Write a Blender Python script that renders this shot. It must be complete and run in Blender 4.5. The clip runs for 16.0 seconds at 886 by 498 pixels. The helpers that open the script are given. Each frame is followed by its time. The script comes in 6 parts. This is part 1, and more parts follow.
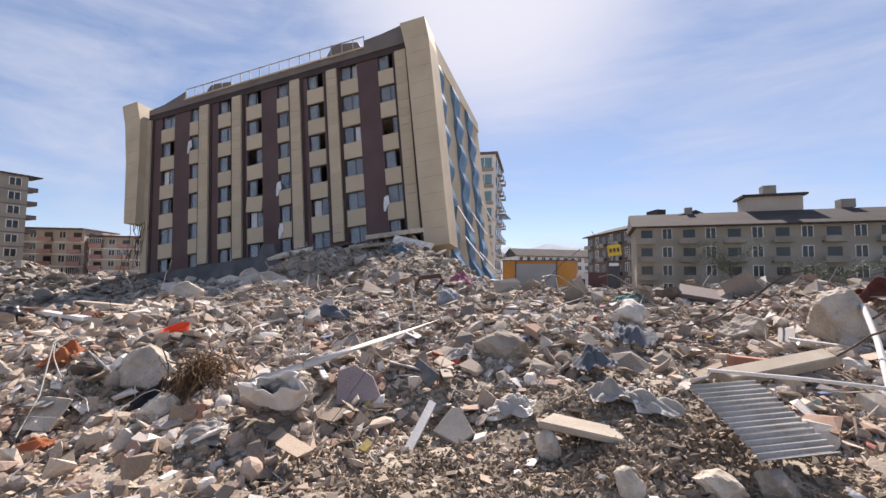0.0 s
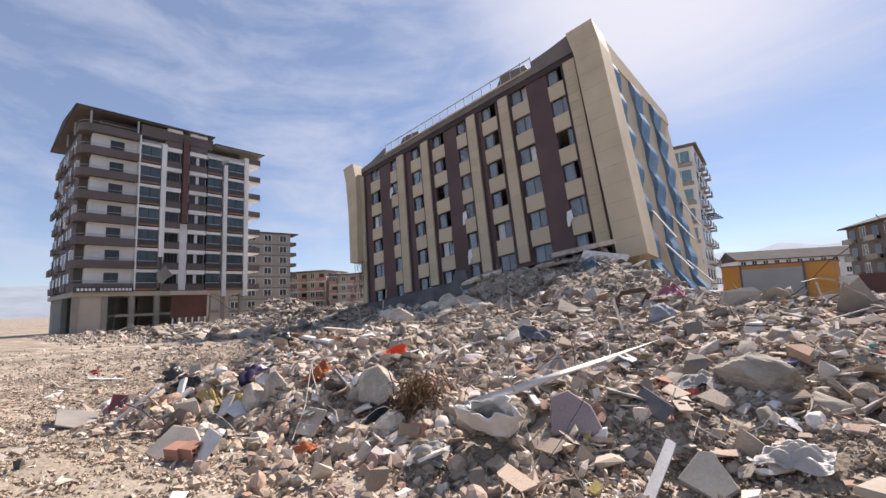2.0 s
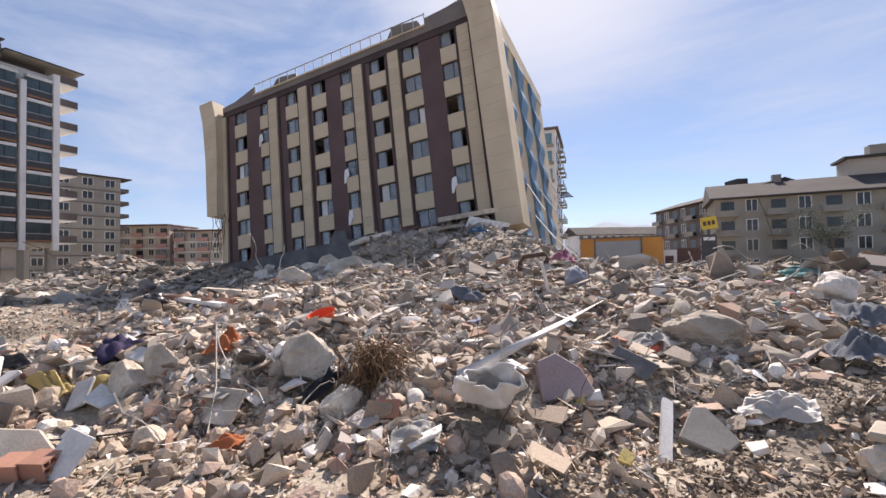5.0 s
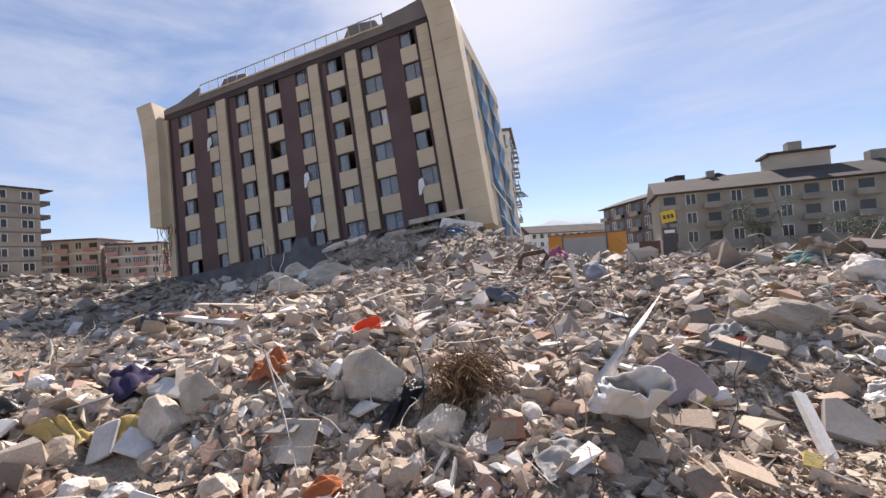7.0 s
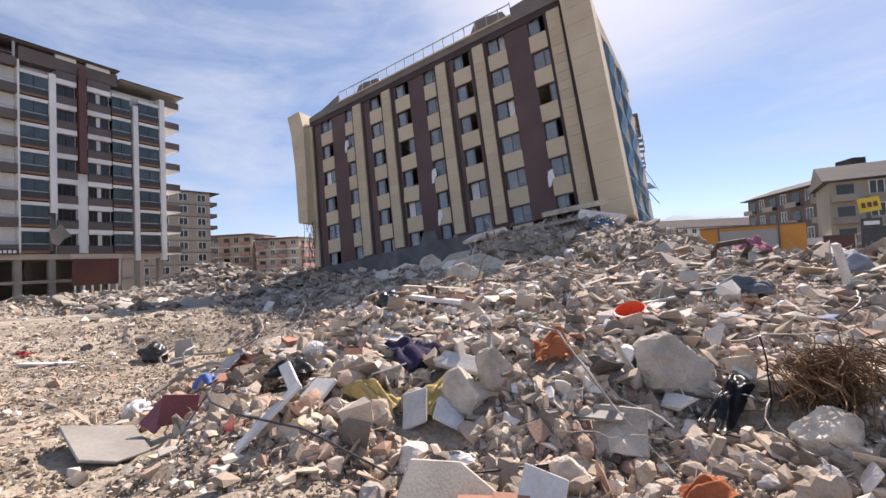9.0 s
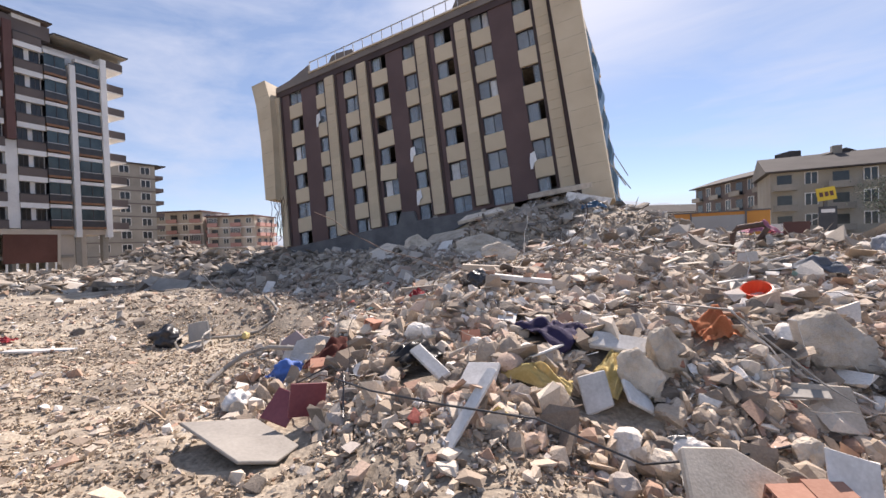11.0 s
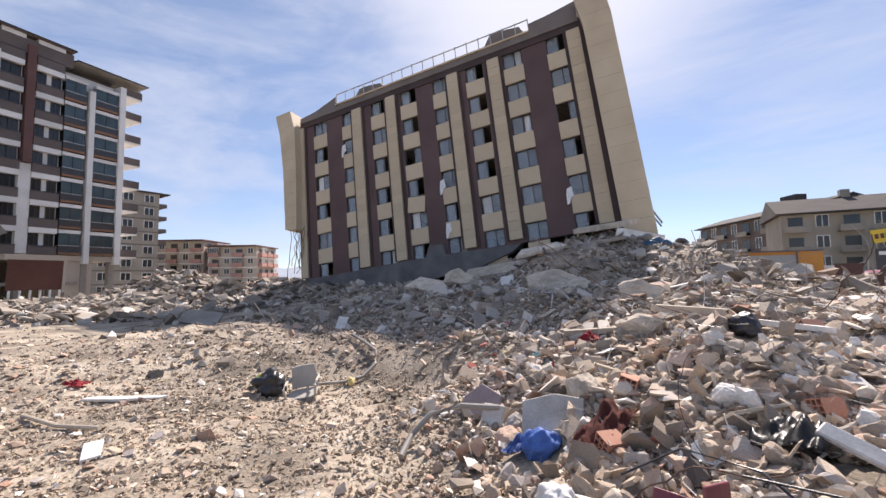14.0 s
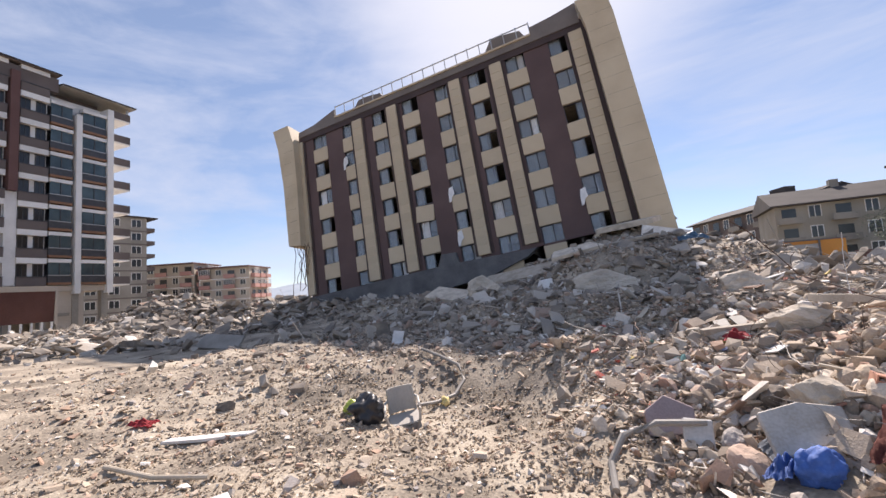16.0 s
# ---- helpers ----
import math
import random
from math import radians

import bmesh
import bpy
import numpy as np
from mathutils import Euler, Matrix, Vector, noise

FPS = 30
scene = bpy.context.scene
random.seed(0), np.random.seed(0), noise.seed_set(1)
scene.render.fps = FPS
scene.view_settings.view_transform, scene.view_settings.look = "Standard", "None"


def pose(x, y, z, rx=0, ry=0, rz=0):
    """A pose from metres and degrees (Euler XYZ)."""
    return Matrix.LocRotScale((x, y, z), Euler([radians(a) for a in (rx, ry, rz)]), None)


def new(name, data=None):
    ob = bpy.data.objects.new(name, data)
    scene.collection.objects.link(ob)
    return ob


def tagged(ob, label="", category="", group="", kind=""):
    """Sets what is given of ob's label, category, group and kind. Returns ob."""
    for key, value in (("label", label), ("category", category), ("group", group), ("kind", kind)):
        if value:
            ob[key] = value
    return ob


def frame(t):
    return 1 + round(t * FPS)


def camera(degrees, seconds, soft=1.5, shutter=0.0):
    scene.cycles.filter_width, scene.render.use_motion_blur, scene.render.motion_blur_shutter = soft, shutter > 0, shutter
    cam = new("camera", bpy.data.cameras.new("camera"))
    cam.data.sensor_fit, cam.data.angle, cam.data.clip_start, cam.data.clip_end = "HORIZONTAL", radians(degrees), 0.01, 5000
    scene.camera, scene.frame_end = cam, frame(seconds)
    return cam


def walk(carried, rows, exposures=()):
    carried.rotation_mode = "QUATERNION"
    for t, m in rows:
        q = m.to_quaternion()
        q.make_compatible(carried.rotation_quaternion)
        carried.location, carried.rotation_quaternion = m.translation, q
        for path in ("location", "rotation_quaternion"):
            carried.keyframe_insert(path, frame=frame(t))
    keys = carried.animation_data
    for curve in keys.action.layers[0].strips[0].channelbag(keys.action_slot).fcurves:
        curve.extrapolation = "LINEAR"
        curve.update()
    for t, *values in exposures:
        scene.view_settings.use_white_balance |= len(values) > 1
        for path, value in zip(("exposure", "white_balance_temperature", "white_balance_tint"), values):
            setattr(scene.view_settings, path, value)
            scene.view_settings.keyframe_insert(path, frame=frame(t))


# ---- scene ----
cam = camera(93.8, 16.0)
METRES, EYE, TILT, LEAN, TURN = 12.0, 2.12, -6.77, -6.11, 15.3
ROWS = [
    (0.0, 0.0, 0.0, 0.0, 0.98, 10.5, 5.31),
    (0.5, -0.0088, 0.0009, 0.0001, 10.68, 12.3, 4.71),
    (1.0, -0.0134, 0.0051, 0.0013, 18.88, 13.81, 4.42),
    (1.5, -0.0145, 0.0117, 0.003, 24.29, 14.94, 4.44),
    (2.0, -0.0178, 0.0195, 0.0023, 26.63, 15.62, 4.92),
    (2.5, -0.0237, 0.0223, 0.0035, 26.15, 15.63, 5.41),
    (3.0, -0.041, 0.0202, 0.006, 24.22, 15.03, 5.7),
    (3.5, -0.0572, 0.0206, 0.0068, 21.26, 13.7, 5.61),
    (4.0, -0.078, 0.0329, 0.0047, 17.2, 11.91, 5.37),
    (4.5, -0.0995, 0.0479, 0.008, 12.19, 9.86, 5.34),
    (7.0, -0.2295, 0.0788, 0.0271, 2.37, 8.54, 9.34),
    (7.5, -0.265, 0.0896, 0.028, 5.86, 8.96, 8.92),
    (8.0, -0.2978, 0.0957, 0.0328, 9.85, 9.4, 8.38),
    (8.5, -0.3382, 0.0872, 0.0338, 14.36, 10.12, 7.38),
    (9.0, -0.377, 0.0854, 0.0342, 16.54, 10.04, 6.5),
    (11.5, -0.5768, 0.0713, 0.0562, 9.1, 6.34, 6.65),
    (12.0, -0.6238, 0.0723, 0.0662, 8.6, 7.37, 6.44),
    (12.5, -0.6628, 0.084, 0.0722, 8.85, 8.57, 5.87),
    (13.0, -0.7034, 0.0917, 0.0774, 9.37, 9.81, 5.23),
    (13.5, -0.742, 0.1047, 0.08, 9.59, 10.81, 5.03),
    (14.0, -0.7817, 0.1222, 0.0871, 9.44, 11.45, 5.62),
    (14.5, -0.8273, 0.1297, 0.093, 9.18, 11.91, 6.71),
    (15.0, -0.8655, 0.141, 0.0958, 8.94, 12.23, 7.62),
    (15.5, -0.909, 0.1529, 0.1013, 8.68, 12.49, 8.37),
    (16.0, -0.9499, 0.1583, 0.1074, 8.49, 12.78, 8.92),
]
walk(cam, [(t, pose(0, 0, EYE, TILT, LEAN, TURN) @ pose(METRES * x, METRES * y, METRES * z, 90 + pitch, roll, yaw)) for t, x, y, z, yaw, pitch, roll in ROWS], [(0.0, 0.63, 6480, 17), (3.0, 0.65, 6480, 17), (7.0, 0.72, 6480, 17), (12.5, 0.78, 6480, 17), (16.0, 0.76, 6480, 17)])

# ---- light: a hazy sun in front of the camera, thin high cloud ----
SUN_HEIGHT, SUN_TURN = 43.0, 1.0
world = bpy.data.worlds.new("sky")
scene.world = world
world.use_nodes = True
wn, wl = world.node_tree.nodes, world.node_tree.links
wn.clear()
sky = wn.new("ShaderNodeTexSky")
sky.sky_type, sky.sun_disc = "NISHITA", False
sky.sun_elevation, sky.sun_rotation = radians(SUN_HEIGHT), radians(-SUN_TURN)
sky.dust_density, sky.air_density, sky.ozone_density = 0.15, 0.85, 1.2
sky.altitude = 600
coord = wn.new("ShaderNodeTexCoord")
wmap = wn.new("ShaderNodeMapping")
wmap.inputs["Scale"].default_value = (1.3, 2.6, 7.0)
wmap.inputs["Rotation"].default_value = (0.0, 0.25, 0.35)
wmap.inputs["Location"].default_value = (2.3, 0.6, 0.4)
cloud = wn.new("ShaderNodeTexNoise")
cloud.inputs["Scale"].default_value, cloud.inputs["Detail"].default_value = 1.5, 10.0
cloud.inputs["Roughness"].default_value, cloud.inputs["Distortion"].default_value = 0.58, 0.35
cramp = wn.new("ShaderNodeValToRGB")
cramp.color_ramp.elements[0].position, cramp.color_ramp.elements[1].position = 0.44, 0.84
cmix = wn.new("ShaderNodeMix")
cmix.data_type = "RGBA"
cmix.inputs[7].default_value = (6.0, 6.2, 6.7, 1)
cscale = wn.new("ShaderNodeMath")
cscale.operation = "MULTIPLY"
cscale.inputs[1].default_value = 0.95
back = wn.new("ShaderNodeBackground")
back.inputs["Strength"].default_value = 0.088
wout = wn.new("ShaderNodeOutputWorld")
wl.new(coord.outputs["Generated"], wmap.inputs["Vector"])
wl.new(wmap.outputs["Vector"], cloud.inputs["Vector"])
wl.new(cloud.outputs["Fac"], cramp.inputs["Fac"])
wl.new(cramp.outputs["Color"], cscale.inputs[0])
wl.new(cscale.outputs["Value"], cmix.inputs[0])
wl.new(sky.outputs["Color"], cmix.inputs[6])
# a thin bright veil of cloud round the sun
aim = wn.new("ShaderNodeVectorMath")
aim.operation = "DOT_PRODUCT"
GLOW_HEIGHT, GLOW_TURN = 40.0, 9.0
aim.inputs[1].default_value = (-math.sin(radians(GLOW_TURN)) * math.cos(radians(GLOW_HEIGHT)), math.cos(radians(GLOW_TURN)) * math.cos(radians(GLOW_HEIGHT)), math.sin(radians(GLOW_HEIGHT)))
veil = wn.new("ShaderNodeMapRange")
veil.interpolation_type = "SMOOTHERSTEP"
veil.inputs["From Min"].default_value, veil.inputs["From Max"].default_value = 0.89, 1.02
veil.inputs["To Min"].default_value, veil.inputs["To Max"].default_value = 0.0, 1.0
vmix = wn.new("ShaderNodeMix")
vmix.data_type = "RGBA"
vmix.inputs[7].default_value = (6.3, 6.45, 6.9, 1)
wl.new(coord.outputs["Generated"], aim.inputs[0])
wl.new(aim.outputs["Value"], veil.inputs["Value"])
wl.new(veil.outputs["Result"], vmix.inputs[0])
# thin high haze over the whole sky
haze = wn.new("ShaderNodeMix")
haze.data_type = "RGBA"
haze.inputs[0].default_value = 0.38
haze.inputs[7].default_value = (2.9, 3.7, 5.2, 1)
wl.new(cmix.outputs[2], haze.inputs[6])
wl.new(haze.outputs[2], vmix.inputs[6])
wl.new(vmix.outputs[2], back.inputs["Color"])
wl.new(back.outputs["Background"], wout.inputs["Surface"])

sun = new("sun", bpy.data.lights.new("sun", "SUN"))
sun.data.energy, sun.data.angle, sun.data.color = 5.0, radians(0.6), (1.0, 0.91, 0.80)
sun.matrix_world = pose(0, 0, 60, 90 - SUN_HEIGHT, 0, 180 + SUN_TURN)


# ---- materials ----
def material(name, colours, scale=3.0, fine=40.0, rough=0.85, bump=0.25, metal=0.0, spread=0.0, by="object", depth=0.02, span=0.16):
    """A surface from two scales of noise between its colours; spread varies it from piece to piece."""
    m = bpy.data.materials.new(name)
    m.use_nodes = True
    n, l = m.node_tree.nodes, m.node_tree.links
    b = n["Principled BSDF"]
    tc = n.new("ShaderNodeTexCoord")
    big, small = n.new("ShaderNodeTexNoise"), n.new("ShaderNodeTexNoise")
    for q, s, d in ((big, scale, 5.0), (small, fine, 6.0)):
        q.inputs["Scale"].default_value, q.inputs["Detail"].default_value = s, d
        l.new(tc.outputs["Object"], q.inputs["Vector"])
    mix = n.new("ShaderNodeMath")
    mix.operation = "MULTIPLY_ADD"
    mix.inputs[1].default_value = 0.35
    l.new(small.outputs["Fac"], mix.inputs[0])
    half = n.new("ShaderNodeMath")
    half.operation = "MULTIPLY"
    half.inputs[1].default_value = 0.65
    l.new(big.outputs["Fac"], half.inputs[0])
    l.new(half.outputs["Value"], mix.inputs[2])
    last = mix
    ramp = n.new("ShaderNodeValToRGB")
    e = ramp.color_ramp.elements
    lo, hi = 0.5 - span, 0.5 + span
    e[0].position, e[1].position = lo, hi
    e[0].color, e[1].color = (*colours[0], 1), (*colours[-1], 1)
    for i, c in enumerate(colours[1:-1]):
        e.new(lo + (hi - lo) * (i + 1) / (len(colours) - 1)).color = (*c, 1)
    l.new(last.outputs["Value"], ramp.inputs["Fac"])
    colour = ramp.outputs["Color"]
    if spread:
        hsv = n.new("ShaderNodeHueSaturation")
        if by == "object":
            rnd = n.new("ShaderNodeObjectInfo").outputs["Random"]
        else:
            rnd = n.new("ShaderNodeNewGeometry").outputs["Random Per Island"]
        rr = n.new("ShaderNodeMapRange")
        rr.inputs["To Min"].default_value, rr.inputs["To Max"].default_value = 1 - spread, 1 + spread
        l.new(rnd, rr.inputs["Value"])
        l.new(rr.outputs["Result"], hsv.inputs["Value"])
        l.new(colour, hsv.inputs["Color"])
        colour = hsv.outputs["Color"]
    l.new(colour, b.inputs["Base Color"])
    b.inputs["Roughness"].default_value, b.inputs["Metallic"].default_value = rough, metal
    if bump:
        bn = n.new("ShaderNodeBump")
        bn.inputs["Strength"].default_value, bn.inputs["Distance"].default_value = bump, depth
        l.new(mix.outputs["Value"], bn.inputs["Height"])
        l.new(bn.outputs["Normal"], b.inputs["Normal"])
    return m


def pieces_material(name, stops, rough=0.9):
    """Rubble of many sorts: each piece takes a colour of its own from the stops, with dust and grain on it."""
    m = bpy.data.materials.new(name)
    m.use_nodes = True
    n, l = m.node_tree.nodes, m.node_tree.links
    b = n["Principled BSDF"]
    ramp = n.new("ShaderNodeValToRGB")
    ramp.color_ramp.interpolation = "CONSTANT"
    e = ramp.color_ramp.elements
    e[0].position, e[0].color = 0.0, (*stops[0][1], 1)
    e[1].position, e[1].color = stops[1][0], (*stops[1][1], 1)
    for p, c in stops[2:]:
        e.new(p).color = (*c, 1)
    l.new(n.new("ShaderNodeNewGeometry").outputs["Random Per Island"], ramp.inputs["Fac"])
    tc = n.new("ShaderNodeTexCoord")
    dust, grain = n.new("ShaderNodeTexNoise"), n.new("ShaderNodeTexNoise")
    for q, s, d in ((dust, 2.2, 5.0), (grain, 55.0, 5.0)):
        q.inputs["Scale"].default_value, q.inputs["Detail"].default_value = s, d
        l.new(tc.outputs["Object"], q.inputs["Vector"])
    dr = n.new("ShaderNodeMapRange")
    dr.inputs["From Min"].default_value, dr.inputs["From Max"].default_value = 0.35, 0.7
    dr.inputs["To Min"].default_value, dr.inputs["To Max"].default_value = 0.05, 0.5
    l.new(dust.outputs["Fac"], dr.inputs["Value"])
    mix = n.new("ShaderNodeMix")
    mix.data_type = "RGBA"
    mix.inputs[7].default_value = (0.45, 0.365, 0.275, 1)
    l.new(dr.outputs["Result"], mix.inputs[0])
    l.new(ramp.outputs["Color"], mix.inputs[6])
    gr = n.new("ShaderNodeMapRange")
    gr.inputs["From Min"].default_value, gr.inputs["From Max"].default_value = 0.3, 0.7
    gr.inputs["To Min"].default_value, gr.inputs["To Max"].default_value = 0.87, 1.12
    l.new(grain.outputs["Fac"], gr.inputs["Value"])
    hsv = n.new("ShaderNodeHueSaturation")
    l.new(gr.outputs["Result"], hsv.inputs["Value"])
    l.new(mix.outputs[2], hsv.inputs["Color"])
    l.new(hsv.outputs["Color"], b.inputs["Base Color"])
    b.inputs["Roughness"].default_value = rough
    bn = n.new("ShaderNodeBump")
    bn.inputs["Strength"].default_value, bn.inputs["Distance"].default_value = 0.5, 0.012
    l.new(grain.outputs["Fac"], bn.inputs["Height"])
    l.new(bn.outputs["Normal"], b.inputs["Normal"])
    return m


def glass(name, colour, rough=0.05):
    m = bpy.data.materials.new(name)
    m.use_nodes = True
    b = m.node_tree.nodes["Principled BSDF"]
    b.inputs["Base Color"].default_value = (*colour, 1)
    b.inputs["Roughness"].default_value = rough
    b.inputs["IOR"].default_value = 1.5
    b.inputs["Transmission Weight"].default_value = 0.75
    return m


M_DIRT = material("dirt", [(0.16, 0.132, 0.10), (0.26, 0.216, 0.166), (0.34, 0.285, 0.218), (0.45, 0.385, 0.30)], 0.7, 24.0, 0.95, 1.0, depth=0.05, span=0.10)
STOPS = [(0, (0.425, 0.335, 0.25)), (0.15, (0.295, 0.233, 0.178)), (0.32, (0.535, 0.435, 0.335)), (0.48, (0.18, 0.14, 0.108)), (0.59, (0.63, 0.545, 0.445)),
         (0.68, (0.36, 0.215, 0.15)), (0.74, (0.49, 0.345, 0.265)), (0.82, (0.82, 0.77, 0.70)), (0.89, (0.08, 0.068, 0.06)), (0.95, (0.37, 0.335, 0.315))]
M_RUBBLE = pieces_material("rubble", STOPS)
# grey concrete mix; distance haze is also put into its muted colours
M_HAZEDGREY = pieces_material("hazed_grey_rubble", [(0, (0.30, 0.27, 0.235)), (0.25, (0.21, 0.187, 0.163)), (0.48, (0.38, 0.345, 0.30)), (0.62, (0.14, 0.122, 0.108)), (0.76, (0.52, 0.48, 0.43)), (0.86, (0.28, 0.185, 0.14)), (0.91, (0.70, 0.68, 0.64)), (0.95, (0.07, 0.065, 0.06))])
M_SAND = material("sand_coloured_render", [(0.25, 0.23, 0.185), (0.32, 0.295, 0.245), (0.40, 0.375, 0.325)], 0.2, 8.0, 0.9, 0.1)
M_GRIT = pieces_material("grit", [(0, (0.34, 0.265, 0.185)), (0.25, (0.27, 0.205, 0.14)), (0.5, (0.42, 0.335, 0.24)), (0.72, (0.20, 0.155, 0.11)), (0.84, (0.52, 0.44, 0.34)), (0.95, (0.66, 0.60, 0.52))])
M_CONCRETE = material("concrete", [(0.33, 0.28, 0.22), (0.47, 0.405, 0.325), (0.58, 0.51, 0.42)], 2.5, 60.0, 0.9, 0.25, spread=0.3)
M_DARKCON = material("grey_render", [(0.085, 0.085, 0.088), (0.13, 0.13, 0.133), (0.18, 0.178, 0.175)], 0.8, 14.0, 0.9, 0.3)
M_BEIGE = material("beige_cladding", [(0.48, 0.385, 0.26), (0.555, 0.455, 0.315), (0.61, 0.51, 0.36)], 0.5, 25.0, 0.75, 0.08, spread=0.06)
M_BROWN = material("brown_cladding", [(0.085, 0.05, 0.046), (0.105, 0.063, 0.058), (0.13, 0.08, 0.072)], 0.4, 20.0, 0.7, 0.06)
M_DARKBROWN = material("brown_trim", [(0.045, 0.027, 0.024), (0.07, 0.043, 0.038)], 0.6, 20.0, 0.7, 0.06)
M_ROOFTRIM = material("grey_brown_parapet", [(0.15, 0.125, 0.11), (0.22, 0.19, 0.165)], 0.6, 20.0, 0.75, 0.1)
M_FRAME = material("dark_window_frame", [(0.035, 0.035, 0.04), (0.06, 0.06, 0.065)], 3.0, 30.0, 0.45, 0.0)
# the dimness of the rooms is put into this dark wall colour
M_INSIDE = material("shade_toned_interior_wall", [(0.12, 0.11, 0.10), (0.2, 0.18, 0.16)], 0.5, 9.0, 0.9, 0.0)
M_CURTAIN = material("white_curtain", [(0.62, 0.62, 0.62), (0.82, 0.82, 0.80)], 2.0, 14.0, 0.85, 0.2, spread=0.25)
M_GLASS = glass("tinted_glass", (0.62, 0.68, 0.72))
M_BLUE = material("blue_metal_cladding", [(0.06, 0.13, 0.21), (0.10, 0.20, 0.31), (0.20, 0.30, 0.40)], 0.4, 5.0, 0.5, 0.15)
M_WHITE = material("white_plaster", [(0.62, 0.605, 0.58), (0.76, 0.745, 0.72), (0.83, 0.815, 0.79)], 0.35, 12.0, 0.85, 0.12, spread=0.05)
M_TAUPE = material("taupe_render", [(0.115, 0.093, 0.086), (0.155, 0.128, 0.118)], 0.4, 14.0, 0.85, 0.1)
M_MAROON = material("maroon_render", [(0.11, 0.055, 0.05), (0.16, 0.085, 0.075)], 0.4, 14.0, 0.85, 0.1)
M_GREYWALL = material("weathered_grey_render", [(0.20, 0.185, 0.16), (0.28, 0.26, 0.225), (0.35, 0.325, 0.28)], 0.25, 8.0, 0.9, 0.1)
M_CREAM = material("cream_render", [(0.42, 0.365, 0.30), (0.52, 0.46, 0.385)], 0.3, 9.0, 0.9, 0.1)
M_PINK = material("faded_red_render", [(0.40, 0.20, 0.17), (0.50, 0.30, 0.26)], 0.3, 9.0, 0.9, 0.1)
M_ROOF = material("dark_roof_sheet", [(0.04, 0.035, 0.034), (0.075, 0.066, 0.062)], 0.3, 10.0, 0.95, 0.15)
M_ORANGE = material("orange_panel", [(0.50, 0.20, 0.03), (0.62, 0.28, 0.05)], 0.7, 14.0, 0.55, 0.08)
M_SHUTTER = material("grey_shutter", [(0.30, 0.295, 0.285), (0.38, 0.37, 0.36)], 0.6, 20.0, 0.5, 0.06)
M_STEEL = material("rusty_steel", [(0.07, 0.045, 0.035), (0.16, 0.10, 0.075)], 4.0, 60.0, 0.75, 0.2, 0.4)
M_RAIL = material("galvanised_rail", [(0.38, 0.38, 0.37), (0.5, 0.5, 0.49)], 2.0, 30.0, 0.5, 0.0, 0.4)
# blue-grey of the hills is distance haze painted into the colour
M_HILL = material("haze_tinted_hillside", [(0.22, 0.26, 0.31), (0.30, 0.34, 0.39)], 0.01, 0.05, 1.0, 0.0)


# ---- tools for meshes ----
def finish(bm, name, mat):
    me = bpy.data.meshes.new(name)
    bmesh.ops.recalc_face_normals(bm, faces=bm.faces)
    bm.to_mesh(me)
    bm.free()
    me.materials.append(mat)
    return me


def part(name, bm, mat, parent, label=""):
    ob = new(name, finish(bm, name, mat))
    ob.parent = parent
    return tagged(ob, label)


def same_part(name, me, parent, m):
    """One more piece on a shared mesh."""
    ob = new(name, me)
    ob.parent = parent
    ob.matrix_basis = m
    return ob


def thing(name, label, category, m=None, group="", kind=""):
    ob = new(name)
    ob.matrix_basis = m or Matrix()
    return tagged(ob, label, category, group, kind)


def mesh_thing(name, bm, mat, label, category, m=None, group="", kind=""):
    ob = new(name, finish(bm, name, mat))
    ob.matrix_basis = m or Matrix()
    return tagged(ob, label, category, group, kind)


def box(bm, x0, x1, y0, y1, z0, z1):
    vs = [bm.verts.new((x, y, z)) for x in (x0, x1) for y in (y0, y1) for z in (z0, z1)]
    for f in ((0, 1, 3, 2), (4, 6, 7, 5), (0, 4, 5, 1), (2, 3, 7, 6), (0, 2, 6, 4), (1, 5, 7, 3)):
        bm.faces.new([vs[i] for i in f])
    return bm


def boxes(*rows):
    bm = bmesh.new()
    for r in rows:
        box(bm, *r)
    return bm


def prism(bm, profile, a, b, axis="y"):
    """A flat outline (pairs) pushed from a to b along an axis."""
    def at(p, q, s):
        return {"x": (s, p, q), "y": (p, s, q), "z": (p, q, s)}[axis]
    f0 = [bm.verts.new(at(p, q, a)) for p, q in profile]
    f1 = [bm.verts.new(at(p, q, b)) for p, q in profile]
    bm.faces.new(f0)
    bm.faces.new(f1[::-1])
    for i in range(len(f0)):
        j = (i + 1) % len(f0)
        bm.faces.new((f0[i], f0[j], f1[j], f1[i]))
    return bm


def tube(bm, points, r, sides=6):
    """A rod of radius r along points."""
    pts = [Vector(p) for p in points]
    rings = []
    for i, p in enumerate(pts):
        d = (pts[min(i + 1, len(pts) - 1)] - pts[max(i - 1, 0)]).normalized()
        u = d.orthogonal().normalized()
        v = d.cross(u)
        rings.append([bm.verts.new(p + r * (math.cos(a) * u + math.sin(a) * v)) for a in [k * math.tau / sides for k in range(sides)]])
    for p, q in zip(rings, rings[1:]):
        for k in range(sides):
            bm.faces.new((p[k], p[(k + 1) % sides], q[(k + 1) % sides], q[k]))
    bm.faces.new(rings[0])
    bm.faces.new(rings[-1][::-1])
    return bm


